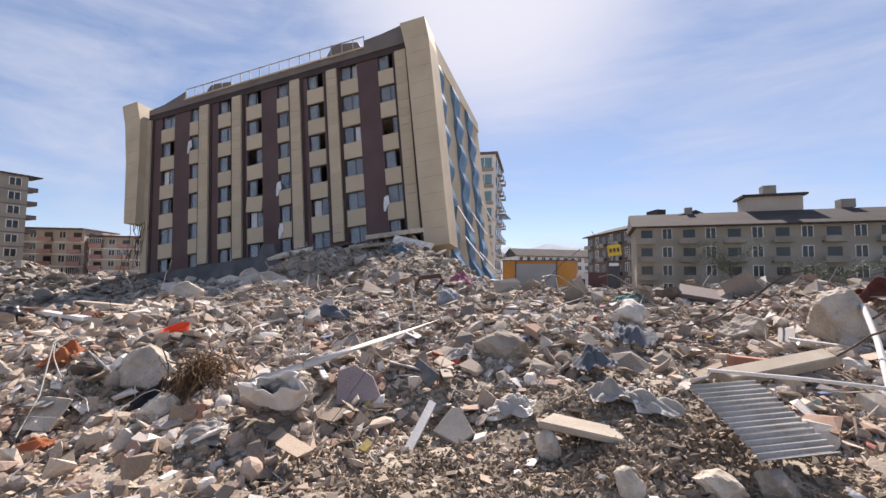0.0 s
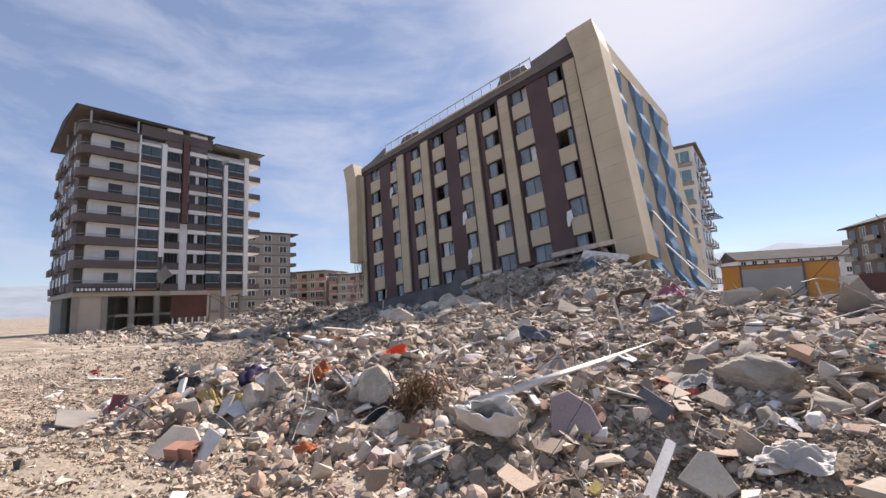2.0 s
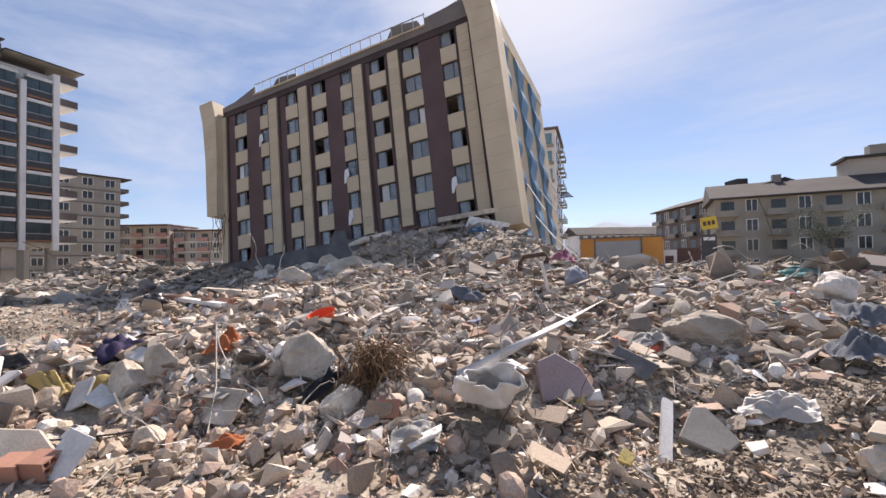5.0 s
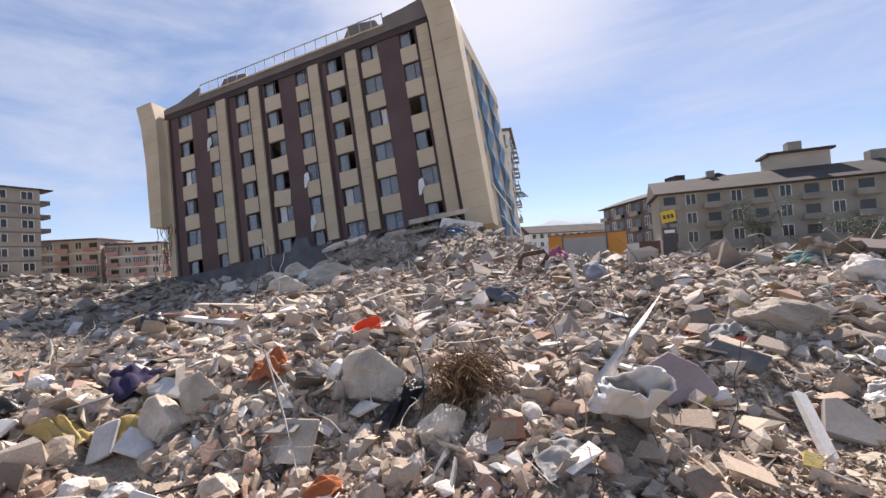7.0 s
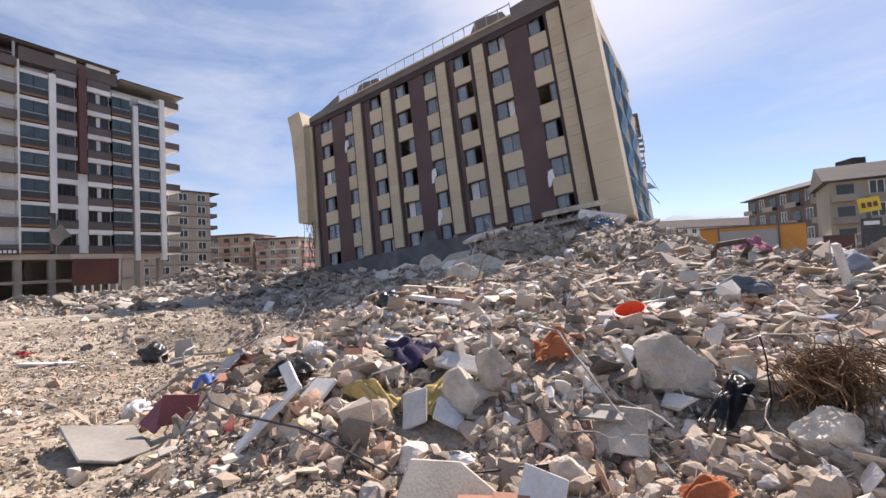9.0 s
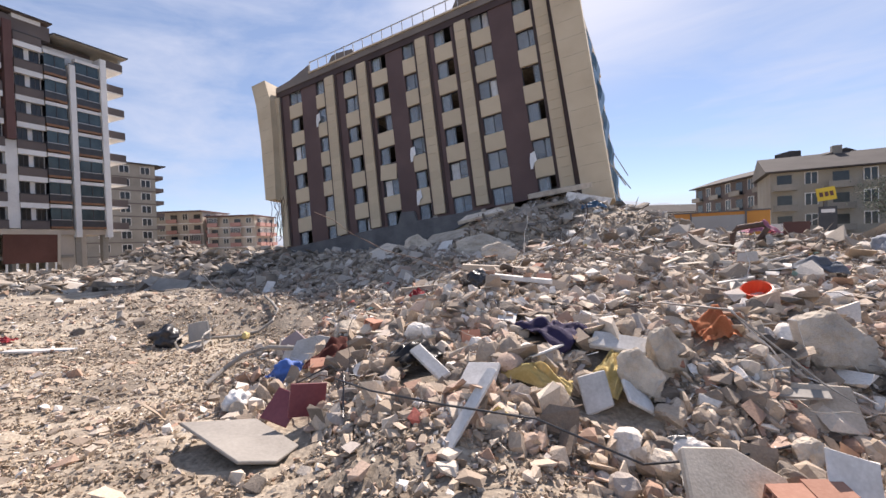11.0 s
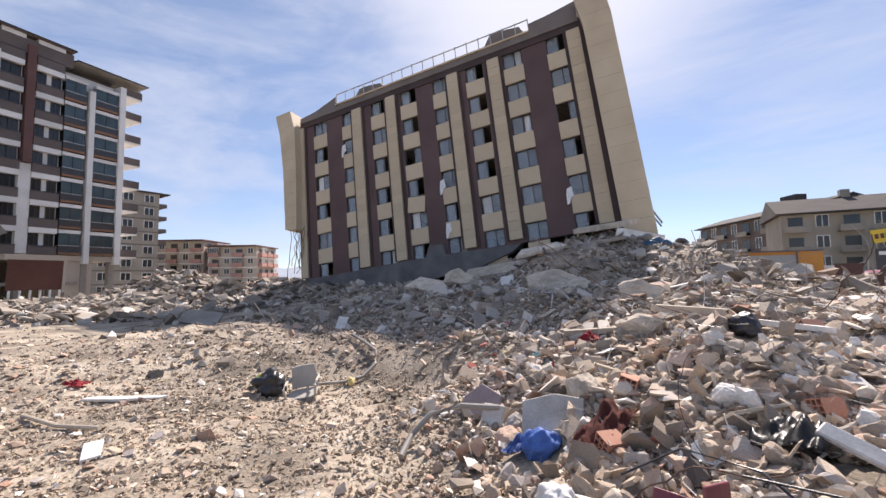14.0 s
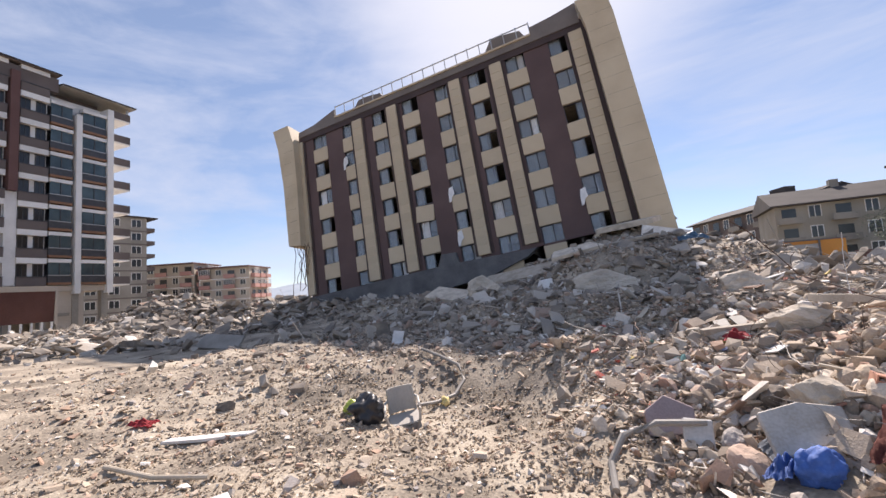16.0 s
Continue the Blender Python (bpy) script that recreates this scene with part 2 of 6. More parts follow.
# ---- the ground: one sheet with the heaps in it ----
HEAPS = [(-2, 3.7, 0.6), (-4.0, 4.3, 0.95), (0, 5.3, 1.0), (-5, 2.9, 0.24), (-6.3, 4, 1.05), (-8.3, 4.6, 1.28), (-5.3, 5.8, 1.15), (-0.5, 7.2, 1.35),
         (-4.9, 7.8, 1.38), (-10.3, 8.1, 1.45), (-4.5, 13.6, 1.6), (-7.5, 11.2, 1.65), (-11.2, 13, 1.35), (-10.3, 4.6, 0.65), (-12, 18.8, 3.0), (-16, 17, 1.55),
         (-12.7, 9.3, 0.5), (-19, 16, 0.55), (-17.6, 9, 0.58), (-25, 15, 0), (-13.6, 5, -0.2), (-16, 2.5, 0), (-28, 11, -0.25), (-40, 18, -0.9),
         (6, 10, 1.85), (15, 16, 1.6), (-1, 24, 0.8), (-24, 28, 1.2), (0, 0, 0.45), (-11.4, 2.6, 0), (-9, 1.6, 0.35), (30, 40, 0.6), (1.5, 14, 1.5), (-0.6, 11, 1.6)]
MOUND = [(-5.77, 3.58, 1.0), (-6.4, 2.82, 0.52), (-7.93, 5.69, 1.38), (-7.65, 2.47, 0.64), (-8.15, 2.52, 0.58), (-4.35, 3.25, 0.5), (-2.3, 4.84, 1.0), (-6.34, 2.34, 0.28), (-6.1, 6.1, 1.42),
         (-7.0, 4.8, 1.15), (-17.4, 9.2, 0.36), (-7.9, 20.5, 2.7), (-21, 16.2, 0.5), (-16.3, 16.85, 1.3), (-10.8, 3.5, 0.2), (-9.7, 3.9, 0.7), (-10.9, 7.45, 0.78), (-47, 33, -0.8), (-5, 13.3, 1.85), (-3, 9.6, 1.36), (-5.25, 4.87, 1.1), (-1.2, 3.3, 0.55), (-7.15, 3.42, 1.04), (-6.6, 3.12, 0.86)]
HX, HY, HZ = (np.array(c) for c in zip(*(HEAPS + MOUND)))


def hump(x, y, cx, cy, rx, ry, h):
    return h * np.exp(-((x - cx) / rx) ** 2 - ((y - cy) / ry) ** 2)


def land(x, y):
    """The height of the ground at x, y (arrays)."""
    x, y = np.asarray(x, float), np.asarray(y, float)
    d = (x[..., None] - HX) ** 2 + (y[..., None] - HY) ** 2
    w = 1 / (d + 0.4) ** 2.2
    z = (w * HZ).sum(-1) / w.sum(-1)
    far = np.clip((np.hypot(x + 10, y - 12) - 38) / 50, 0, 1)
    z = z * (1 - far) + far * -0.9
    z = z + hump(x, y, -57, 31, 7, 6, 3.3) + hump(x, y, -48, 27, 6, 4, 1.2) + hump(x, y, -9.5, 22.5, 4.0, 2.6, 1.0) + hump(x, y, -10.6, 26.8, 2.5, 1.9, 2.4) + hump(x, y, -15.2, 26.6, 3.4, 1.7, 1.5) + hump(x, y, -41, 31, 6, 4, 2.1)
    return z


def rough_land(x, y):
    x, y = np.asarray(x, float), np.asarray(y, float)
    z = land(x, y)
    rubble = np.clip((z - 0.15) / 0.5, 0.3, 1)
    wob = 0.10 * np.sin(1.9 * x + 1.3 * np.sin(0.8 * y)) * np.sin(1.7 * y + 0.6) + 0.05 * np.sin(4.3 * x + 2 * np.sin(1.1 * y)) * np.sin(3.9 * y + 1.7 * np.sin(0.9 * x))
    return z + wob * rubble


def graded(lo, hi, step, reach):
    """Even steps from lo to hi, then wider and wider ones out to reach."""
    mid = list(np.arange(lo, hi + step / 2, step))
    out, d = [], step
    while not out or out[-1] < reach:
        d *= 1.22
        out.append((out[-1] if out else 0) + d)
    return np.array([lo - o for o in out[::-1]] + mid + [hi + o for o in out])


def build_ground():
    xs, ys = graded(-26, 8, 0.16, 1800), graded(-3, 24, 0.16, 1800)
    X, Y = np.meshgrid(xs, ys)
    Z = rough_land(X, Y)
    rng = np.random.default_rng(5)
    near = (X > -27) & (X < 9) & (Y > -4) & (Y < 25)
    Z = Z + np.where(near, rng.normal(0, 0.018, Z.shape), 0)
    nx, ny = len(xs), len(ys)
    i = np.arange(nx * ny).reshape(ny, nx)
    faces = np.stack([i[:-1, :-1], i[:-1, 1:], i[1:, 1:], i[1:, :-1]], -1).reshape(-1, 4)
    me = bpy.data.meshes.new("ground")
    me.from_pydata(np.stack([X, Y, Z], -1).reshape(-1, 3).tolist(), [], faces.tolist())
    me.polygons.foreach_set("use_smooth", [True] * len(me.polygons))
    me.materials.append(M_DIRT)
    tagged(new("ground", me), "bare sandy ground with heaps of fine rubble and dust", "ground", kind="structure")


build_ground()


# ---- the leaning hotel ----
HOTEL_POSE = pose(0.282, -0.182, 0.027, -4.92, -7.68, -0.03)
COLS = [-35.55, -32.05, -28.7, -25.5, -22.2, -19.07, -15.75, -12.2]
COL_W, STOREY, SILL_TOP, PANEL_H = 1.58, 2.9, 23.6, 1.38
HX0, HX1, HY0, HY1, HZ0, HZ1 = -37.3, -8.0, 29.4, 47.5, 7.6, 25.95
SIDE = pose(HX1, HY0 + 1.5, 0, 0, 0, -2.8) @ pose(-HX1, -HY0 - 1.5, 0)
PILASTERS = [(-37.1, 0.7), (-30.25, 1.05), (-26.5, 1.0), (-20.25, 1.0), (-16.55, 1.0), (-10.1, 1.0)]


def build_hotel():
    rng = random.Random(3)
    hotel = thing("hotel", "leaning six-storey hotel with brown and beige cladding and crushed ground floor", "building", HOTEL_POSE)
    rows = [SILL_TOP - STOREY * k for k in range(6)]
    # front wall: strips between the window columns, and spandrels under each window
    edges = [HX0] + [e for c in COLS for e in (c, c + COL_W)] + [HX1]
    wall = bmesh.new()
    for a, b in zip(edges[::2], edges[1::2]):
        box(wall, a, b, HY0, HY0 + 0.3, HZ0 + 1.6, HZ1 - 0.1)
    for c in COLS:
        tops = rows + [rows[-1] - STOREY]
        box(wall, c + 0.002, c + COL_W - 0.002, HY0 + 0.12, HY0 + 0.3, rows[0] + STOREY - PANEL_H, HZ1 - 0.12)
        for t in rows:
            box(wall, c + 0.002, c + COL_W - 0.002, HY0 + 0.1, HY0 + 0.3, max(t - PANEL_H, HZ0 + 1.7), t)
    part("wall", wall, M_BROWN, hotel, "dark brown clad front wall")
    # the other walls, floors and roof
    part("back_wall", boxes((HX0, HX1 + 0.7, HY1 - 0.3, HY1, HZ0, HZ1)), M_BEIGE, hotel)
    part("end_wall", boxes((HX0, HX0 + 0.3, HY0 + 0.302, HY1 - 0.302, HZ0, HZ1)), M_BEIGE, hotel)
    part("roof", boxes((HX0 + 0.3, HX1 - 0.3, HY0 + 0.31, HY1 - 0.31, HZ1 - 0.6, HZ1 - 0.3)), M_DARKCON, hotel)
    floor_me = finish(boxes((HX0 + 0.32, HX1 - 0.35, HY0 + 0.32, HY1 - 0.32, -0.12, 0.12)), "floor_slab", M_CONCRETE)
    for t in rows:
        same_part("floor_slab", floor_me, hotel, pose(0, 0, t - PANEL_H + 0.35))
    # inner walls in M_INSIDE, whose dark colour carries the indoor shade
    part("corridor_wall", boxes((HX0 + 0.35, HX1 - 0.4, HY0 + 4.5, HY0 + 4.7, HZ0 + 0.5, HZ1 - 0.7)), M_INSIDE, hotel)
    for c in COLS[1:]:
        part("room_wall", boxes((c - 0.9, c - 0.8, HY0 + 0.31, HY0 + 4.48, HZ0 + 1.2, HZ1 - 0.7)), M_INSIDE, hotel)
    # balcony-like panels under the windows, one by one
    panel = bmesh.new()
    box(panel, 0, COL_W + 0.06, -0.16, 0, -PANEL_H, 0)
    bmesh.ops.bevel(panel, geom=panel.edges[:], offset=0.02, segments=1, affect="EDGES")
    panel_me = finish(panel, "panel", M_BEIGE)
    for i, c in enumerate(COLS):
        for k, t in enumerate(rows):
            low = t - PANEL_H < HZ0 + 1.75
            if low and i < 5:
                continue
            tilt = rng.choice((0, 0, 0, 0, 0.5, -0.6))
            if (i, k) == (3, 3):
                tilt = 6
            same_part("panel", panel_me, hotel, pose(c - 0.03, HY0 + 0.09, t, 0, tilt, 0))
    # pilasters of stacked cladding boards
    for x, w in PILASTERS:
        z, n = HZ0 + 1.9, 0
        top = 24.9
        pil = part("pilaster", boxes((x - w / 2 + 0.02, x + w / 2 - 0.02, HY0 - 0.22, HY0 - 0.002, z, top)), M_BEIGE, hotel, "beige pilaster of stacked boards")
        board = finish(bmesh_board(w, 0.725), "board", M_BEIGE)
        while z + 0.3 < top:
            h = min(0.725, top - z) / 0.725
            same_part("board", board, pil, Matrix.Translation((x, HY0 - 0.22, z)) @ Matrix.Diagonal((1, 1, h, 1)))
            z += 0.725
        for s in (-1, 1):
            part("trim", boxes((x + s * (w / 2 + 0.13) - 0.12, x + s * (w / 2 + 0.13) + 0.12, HY0 - 0.08, HY0 - 0.003, HZ0 + 1.9, top + 0.3)), M_DARKBROWN, hotel)
    # windows
    wz = STOREY - PANEL_H
    fr = bmesh.new()
    for r in ((0, 0.06, 0, wz), (COL_W - 0.06, COL_W, 0, wz), (0.06, COL_W - 0.06, 0, 0.06), (0.06, COL_W - 0.06, wz - 0.06, wz), (COL_W * 0.55, COL_W * 0.55 + 0.06, 0.06, wz - 0.06)):
        box(fr, r[0], r[1], 0, 0.09, r[2], r[3])
    frame_me = finish(fr, "window_frame", M_FRAME)
    pane_me = finish(boxes((0.07, COL_W * 0.55 - 0.01, 0.03, 0.042, 0.07, wz - 0.07)), "pane", M_GLASS)
    pane2_me = finish(boxes((COL_W * 0.55 + 0.07, COL_W - 0.07, 0.03, 0.042, 0.07, wz - 0.07)), "pane", M_GLASS)
    cur = []
    for w in (0.5, 0.8):
        bm = bmesh.new()
        n = 14
        f = [(w * k / n, 0.035 * math.sin(k * 1.9)) for k in range(n + 1)]
        prism(bm, f + [(x, y + 0.015) for x, y in f[::-1]], 0.02, wz - 0.05, "z")
        cur.append(finish(bm, "curtain", M_CURTAIN))
    torn = bmesh.new()
    prism(torn, [(0, 0), (0.35, 0.1), (0.42, -0.6), (0.2, -0.75), (0.06, -1.15), (-0.12, -1.2), (-0.1, -0.5)], -0.04, 0.0, "y")
    torn_me = finish(torn, "torn_curtain", M_CURTAIN)
    for i, c in enumerate(COLS):
        for k, t in enumerate(rows):
            if t < HZ0 + 1.5 and i < 5:
                continue
            win = new("window")
            win.parent = hotel
            win.matrix_basis = pose(c, HY0 + 0.14, t)
            same_part("window_frame", frame_me, win, Matrix())
            roll = rng.random()
            if roll < 0.93:
                same_part("pane", pane_me, win, Matrix())
            if roll > 0.62:
                same_part("pane", pane2_me, win, Matrix())
            if rng.random() < 0.92:
                q = rng.random()
                same_part("curtain", cur[q < 0.55], win, pose(0.08 if q < 0.7 else COL_W - 0.62, 0.2, 0))
    for i, k, dx, dz in ((1, 1, -0.05, 0.9), (4, 3, -0.1, 0.7), (7, 4, -0.2, 0.55), (4, 4, 0.05, -0.2)):
        same_part("torn_curtain", torn_me, hotel, pose(COLS[i] + dx, HY0 - 0.12, SILL_TOP - STOREY * k + dz))
    # parapet with its dips at both ends
    par = bmesh.new()
    # brown band whose darker tone holds the shadow below the coping
    part("frieze", boxes((HX0 + 0.2, -9.6, HY0 - 0.1, HY0 - 0.005, 24.9, 25.448)), M_DARKBROWN, hotel, "brown band under the parapet, darkened with the coping's shade")
    prism(par, [(HX0 + 0.2, 25.45), (-9.6, 25.45), (-9.6, 27.2), (-11.5, 26.9), (-13.3, 26.75), (-13.3, 26.0), (-32.6, 26.0), (-32.6, 26.95), (-33.6, 26.65), (-35.2, 26.2), (-37.1, 26.0)], HY0 - 0.18, HY0 - 0.005)
    part("parapet", par, M_ROOFTRIM, hotel, "grey-brown parapet band")
    cop = bmesh.new()
    box(cop, -32.6, -13.3, HY0 - 0.3, HY0 + 0.2, 26.002, 26.14)
    part("coping", cop, M_BEIGE, hotel)
    rail = bmesh.new()
    tube(rail, [(-32.5, HY0 - 0.1, 27.2), (-13.3, HY0 - 0.1, 27.2)], 0.055)
    part("handrail", rail, M_RAIL, hotel)
    post = bmesh.new()
    tube(post, [(0, 0, 26.14), (0, 0, 27.3)], 0.045)
    post_me = finish(post, "rail_post", M_RAIL)
    for k in range(19):
        same_part("rail_post", post_me, hotel, pose(-32.5 + 19.2 * k / 18, HY0 - 0.1, 0))
    for x0, x1, h in ((-31.0, -27.0, 1.0), (-17.6, -13.5, 1.3)):
        bm = bmesh.new()
        prism(bm, [(x0, 25.9), (x1, 25.9), (x1 - 0.6, 26.2 + h * 0.75), (x0 + 1.6, 26.2 + h), (x0 + 1.0, 26.2 + h * 0.95)], HY0 + 0.25, HY0 + 2.4)
        part("roof_hood", bm, M_ROOFTRIM, hotel, "bent sheet hood on the roof edge")
    # end fins
    fin_r = bmesh.new()
    prism(fin_r, [(-9.15, 7.9), (-7.22, 7.9), (-7.3, 24.6), (-7.5, 26.66), (-9.62, 26.66), (-9.3, 24.4)], HY0 - 1.0, HY0 + 1.5)
    f = part("fin", fin_r, M_BEIGE, hotel, "tall beige clad fin at the corner")
    fin_l = bmesh.new()
    prism(fin_l, [(-38.7, 14.4), (-37.3, 14.2), (-37.15, 20.0), (-37.2, 24.6), (-37.7, 26.72), (-39.62, 26.7), (-39.15, 24.5), (-38.8, 20.5)], HY0 - 1.0, HY0 + 1.2)
    f2 = part("fin", fin_l, M_BEIGE, hotel, "tall beige clad fin, torn off at its foot")
    for k in range(13):
        part("seam", boxes((-9.12, -7.4, HY0 - 1.006, HY0 - 1.001, 9.2 + 1.32 * k, 9.212 + 1.32 * k)), M_ROOFTRIM, f)
    for k in range(9):
        part("seam", boxes((-38.55, -37.4, HY0 - 1.006, HY0 - 1.001, 15.5 + 1.2 * k, 15.512 + 1.2 * k)), M_ROOFTRIM, f2)
    part("fin_recess", boxes((-9.6, -9.2, HY0 - 0.2, HY0 - 0.004, 8.2, 25.6)), M_DARKBROWN, hotel)
    # crushed base
    base = bmesh.new()
    prism(base, [(-37.2, 7.5), (-33, 7.35), (-28, 7.6), (-24, 7.5), (-20, 7.75), (-17, 8.6), (-16.2, 9.1), (-22.4, 9.32), (-22.6, 10.2), (-23.8, 10.3), (-24.2, 9.35), (-37.2, 9.3)], HY0 - 0.35, HY0 + 0.29)
    part("base_slab", base, M_DARKCON, hotel, "dark grey cracked base beam")
    # east side: openings, blue ribbons
    side = bmesh.new()
    ys = [HY0 + 1.5, HY0 + 3.2, HY0 + 4.6, HY0 + 7.8, HY0 + 9.2, HY0 + 12.4, HY0 + 13.8, HY1]
    for a, b in zip(ys[::2], ys[1::2]):
        box(side, HX1 - 0.3, HX1, a, b, HZ0 - 1.5, HZ1)
    for a, b in zip(ys[1::2], ys[2::2]):
        for k in range(-1, 7):
            t = SILL_TOP - STOREY * k
            box(side, HX1 - 0.3, HX1 - 0.002, a, b, t - PANEL_H, t if k >= 0 else HZ1)
    part("side_wall", side, M_BEIGE, hotel, "beige side wall").matrix_basis = SIDE
    eave = bmesh.new()
    prism(eave, [(HY0 + 1.55, 25.4), (HY1, 25.0), (HY1, 26.25), (HY0 + 8, 26.95), (HY0 + 1.55, 27.35)], HX1 - 0.28, HX1 + 0.14, "x")
    part("side_parapet", eave, M_BEIGE, hotel, "beige parapet along the side").matrix_basis = SIDE
    for n, y0 in enumerate((HY0 + 2.0, HY0 + 7.2, HY0 + 12.2)):
        bm = bmesh.new()
        left, right = [], []
        for k in range(61):
            z = HZ1 - 0.8 - 19.5 * k / 60
            s = 0.2 * math.sin(z * 1.7 + n)
            left.append((y0 + s, z))
            right.append((y0 + 2.0 + 0.22 * math.sin(z * 1.7 + n + 0.9), z))
        for j, (p, q) in enumerate(zip(left, left[1:])):
            r, t = right[j], right[j + 1]
            out0 = 0.28 + 0.14 * math.sin(p[1] * 2.15) + (0.9 * ((j - 50) / 10) ** 2 if j > 50 else 0)
            out1 = 0.28 + 0.14 * math.sin(q[1] * 2.15) + (0.9 * ((j - 49) / 10) ** 2 if j > 49 else 0)
            vs = [bm.verts.new(c) for c in ((HX1 + out0, *p), (HX1 + out0, *r), (HX1 + out1, *t), (HX1 + out1, *q), (HX1 + 0.01, *p), (HX1 + 0.01, *r), (HX1 + 0.01, *t), (HX1 + 0.01, *q))]
            for f in ((0, 1, 2, 3), (0, 3, 7, 4), (1, 5, 6, 2)):
                bm.faces.new([vs[i] for i in f])
        bmesh.ops.remove_doubles(bm, verts=bm.verts, dist=0.001)
        part("wavy_cladding", bm, M_BLUE, hotel, "wavy blue metal cladding, loose at its foot").matrix_basis = SIDE
    for y, z, a in ((HY0 + 4.0, 12.0, 24), (HY0 + 5.4, 9.6, 30), (HY0 + 9.0, 12.6, 26), (HY0 + 10.4, 8.9, 34), (HY0 + 14, 15, 20)):
        bm = boxes((-0.03, 0.03, -0.4, 0.4, -2.6, 0))
        ob = part("loose_sheet", bm, M_RAIL, hotel, "pale sheet hanging loose")
        ob.matrix_basis = SIDE @ pose(HX1 + 0.4, y, z, 8, -a, 0)
    # bent reinforcement under the torn fin
    for k in range(9):
        bm = bmesh.new()
        x, y = -38.4 + 0.22 * k, HY0 - 0.6 + 0.15 * (k % 4)
        p = [(x, y, 14.4)]
        for j in range(6):
            p.append((p[-1][0] + rng.uniform(-0.35, 0.25), y + rng.uniform(-0.2, 0.2), p[-1][2] - rng.uniform(0.4, 1.0)))
        tube(bm, p, 0.03, 5)
        part("bent_rebar", bm, M_STEEL, hotel)


def bmesh_board(w, h):
    bm = bmesh.new()
    box(bm, -w / 2, w / 2, -0.04, 0, 0.012, h - 0.012)
    bmesh.ops.bevel(bm, geom=bm.edges[:], offset=0.012, segments=1, affect="EDGES")
    return bm


build_hotel()


# ---- the white apartment block ----
AX, AY0, AY1, ABASE, ASTOREY = -66.8, 8.6, 29.6, -1.0, 2.94
SLABS = [5.7 + ASTOREY * k for k in range(8)]


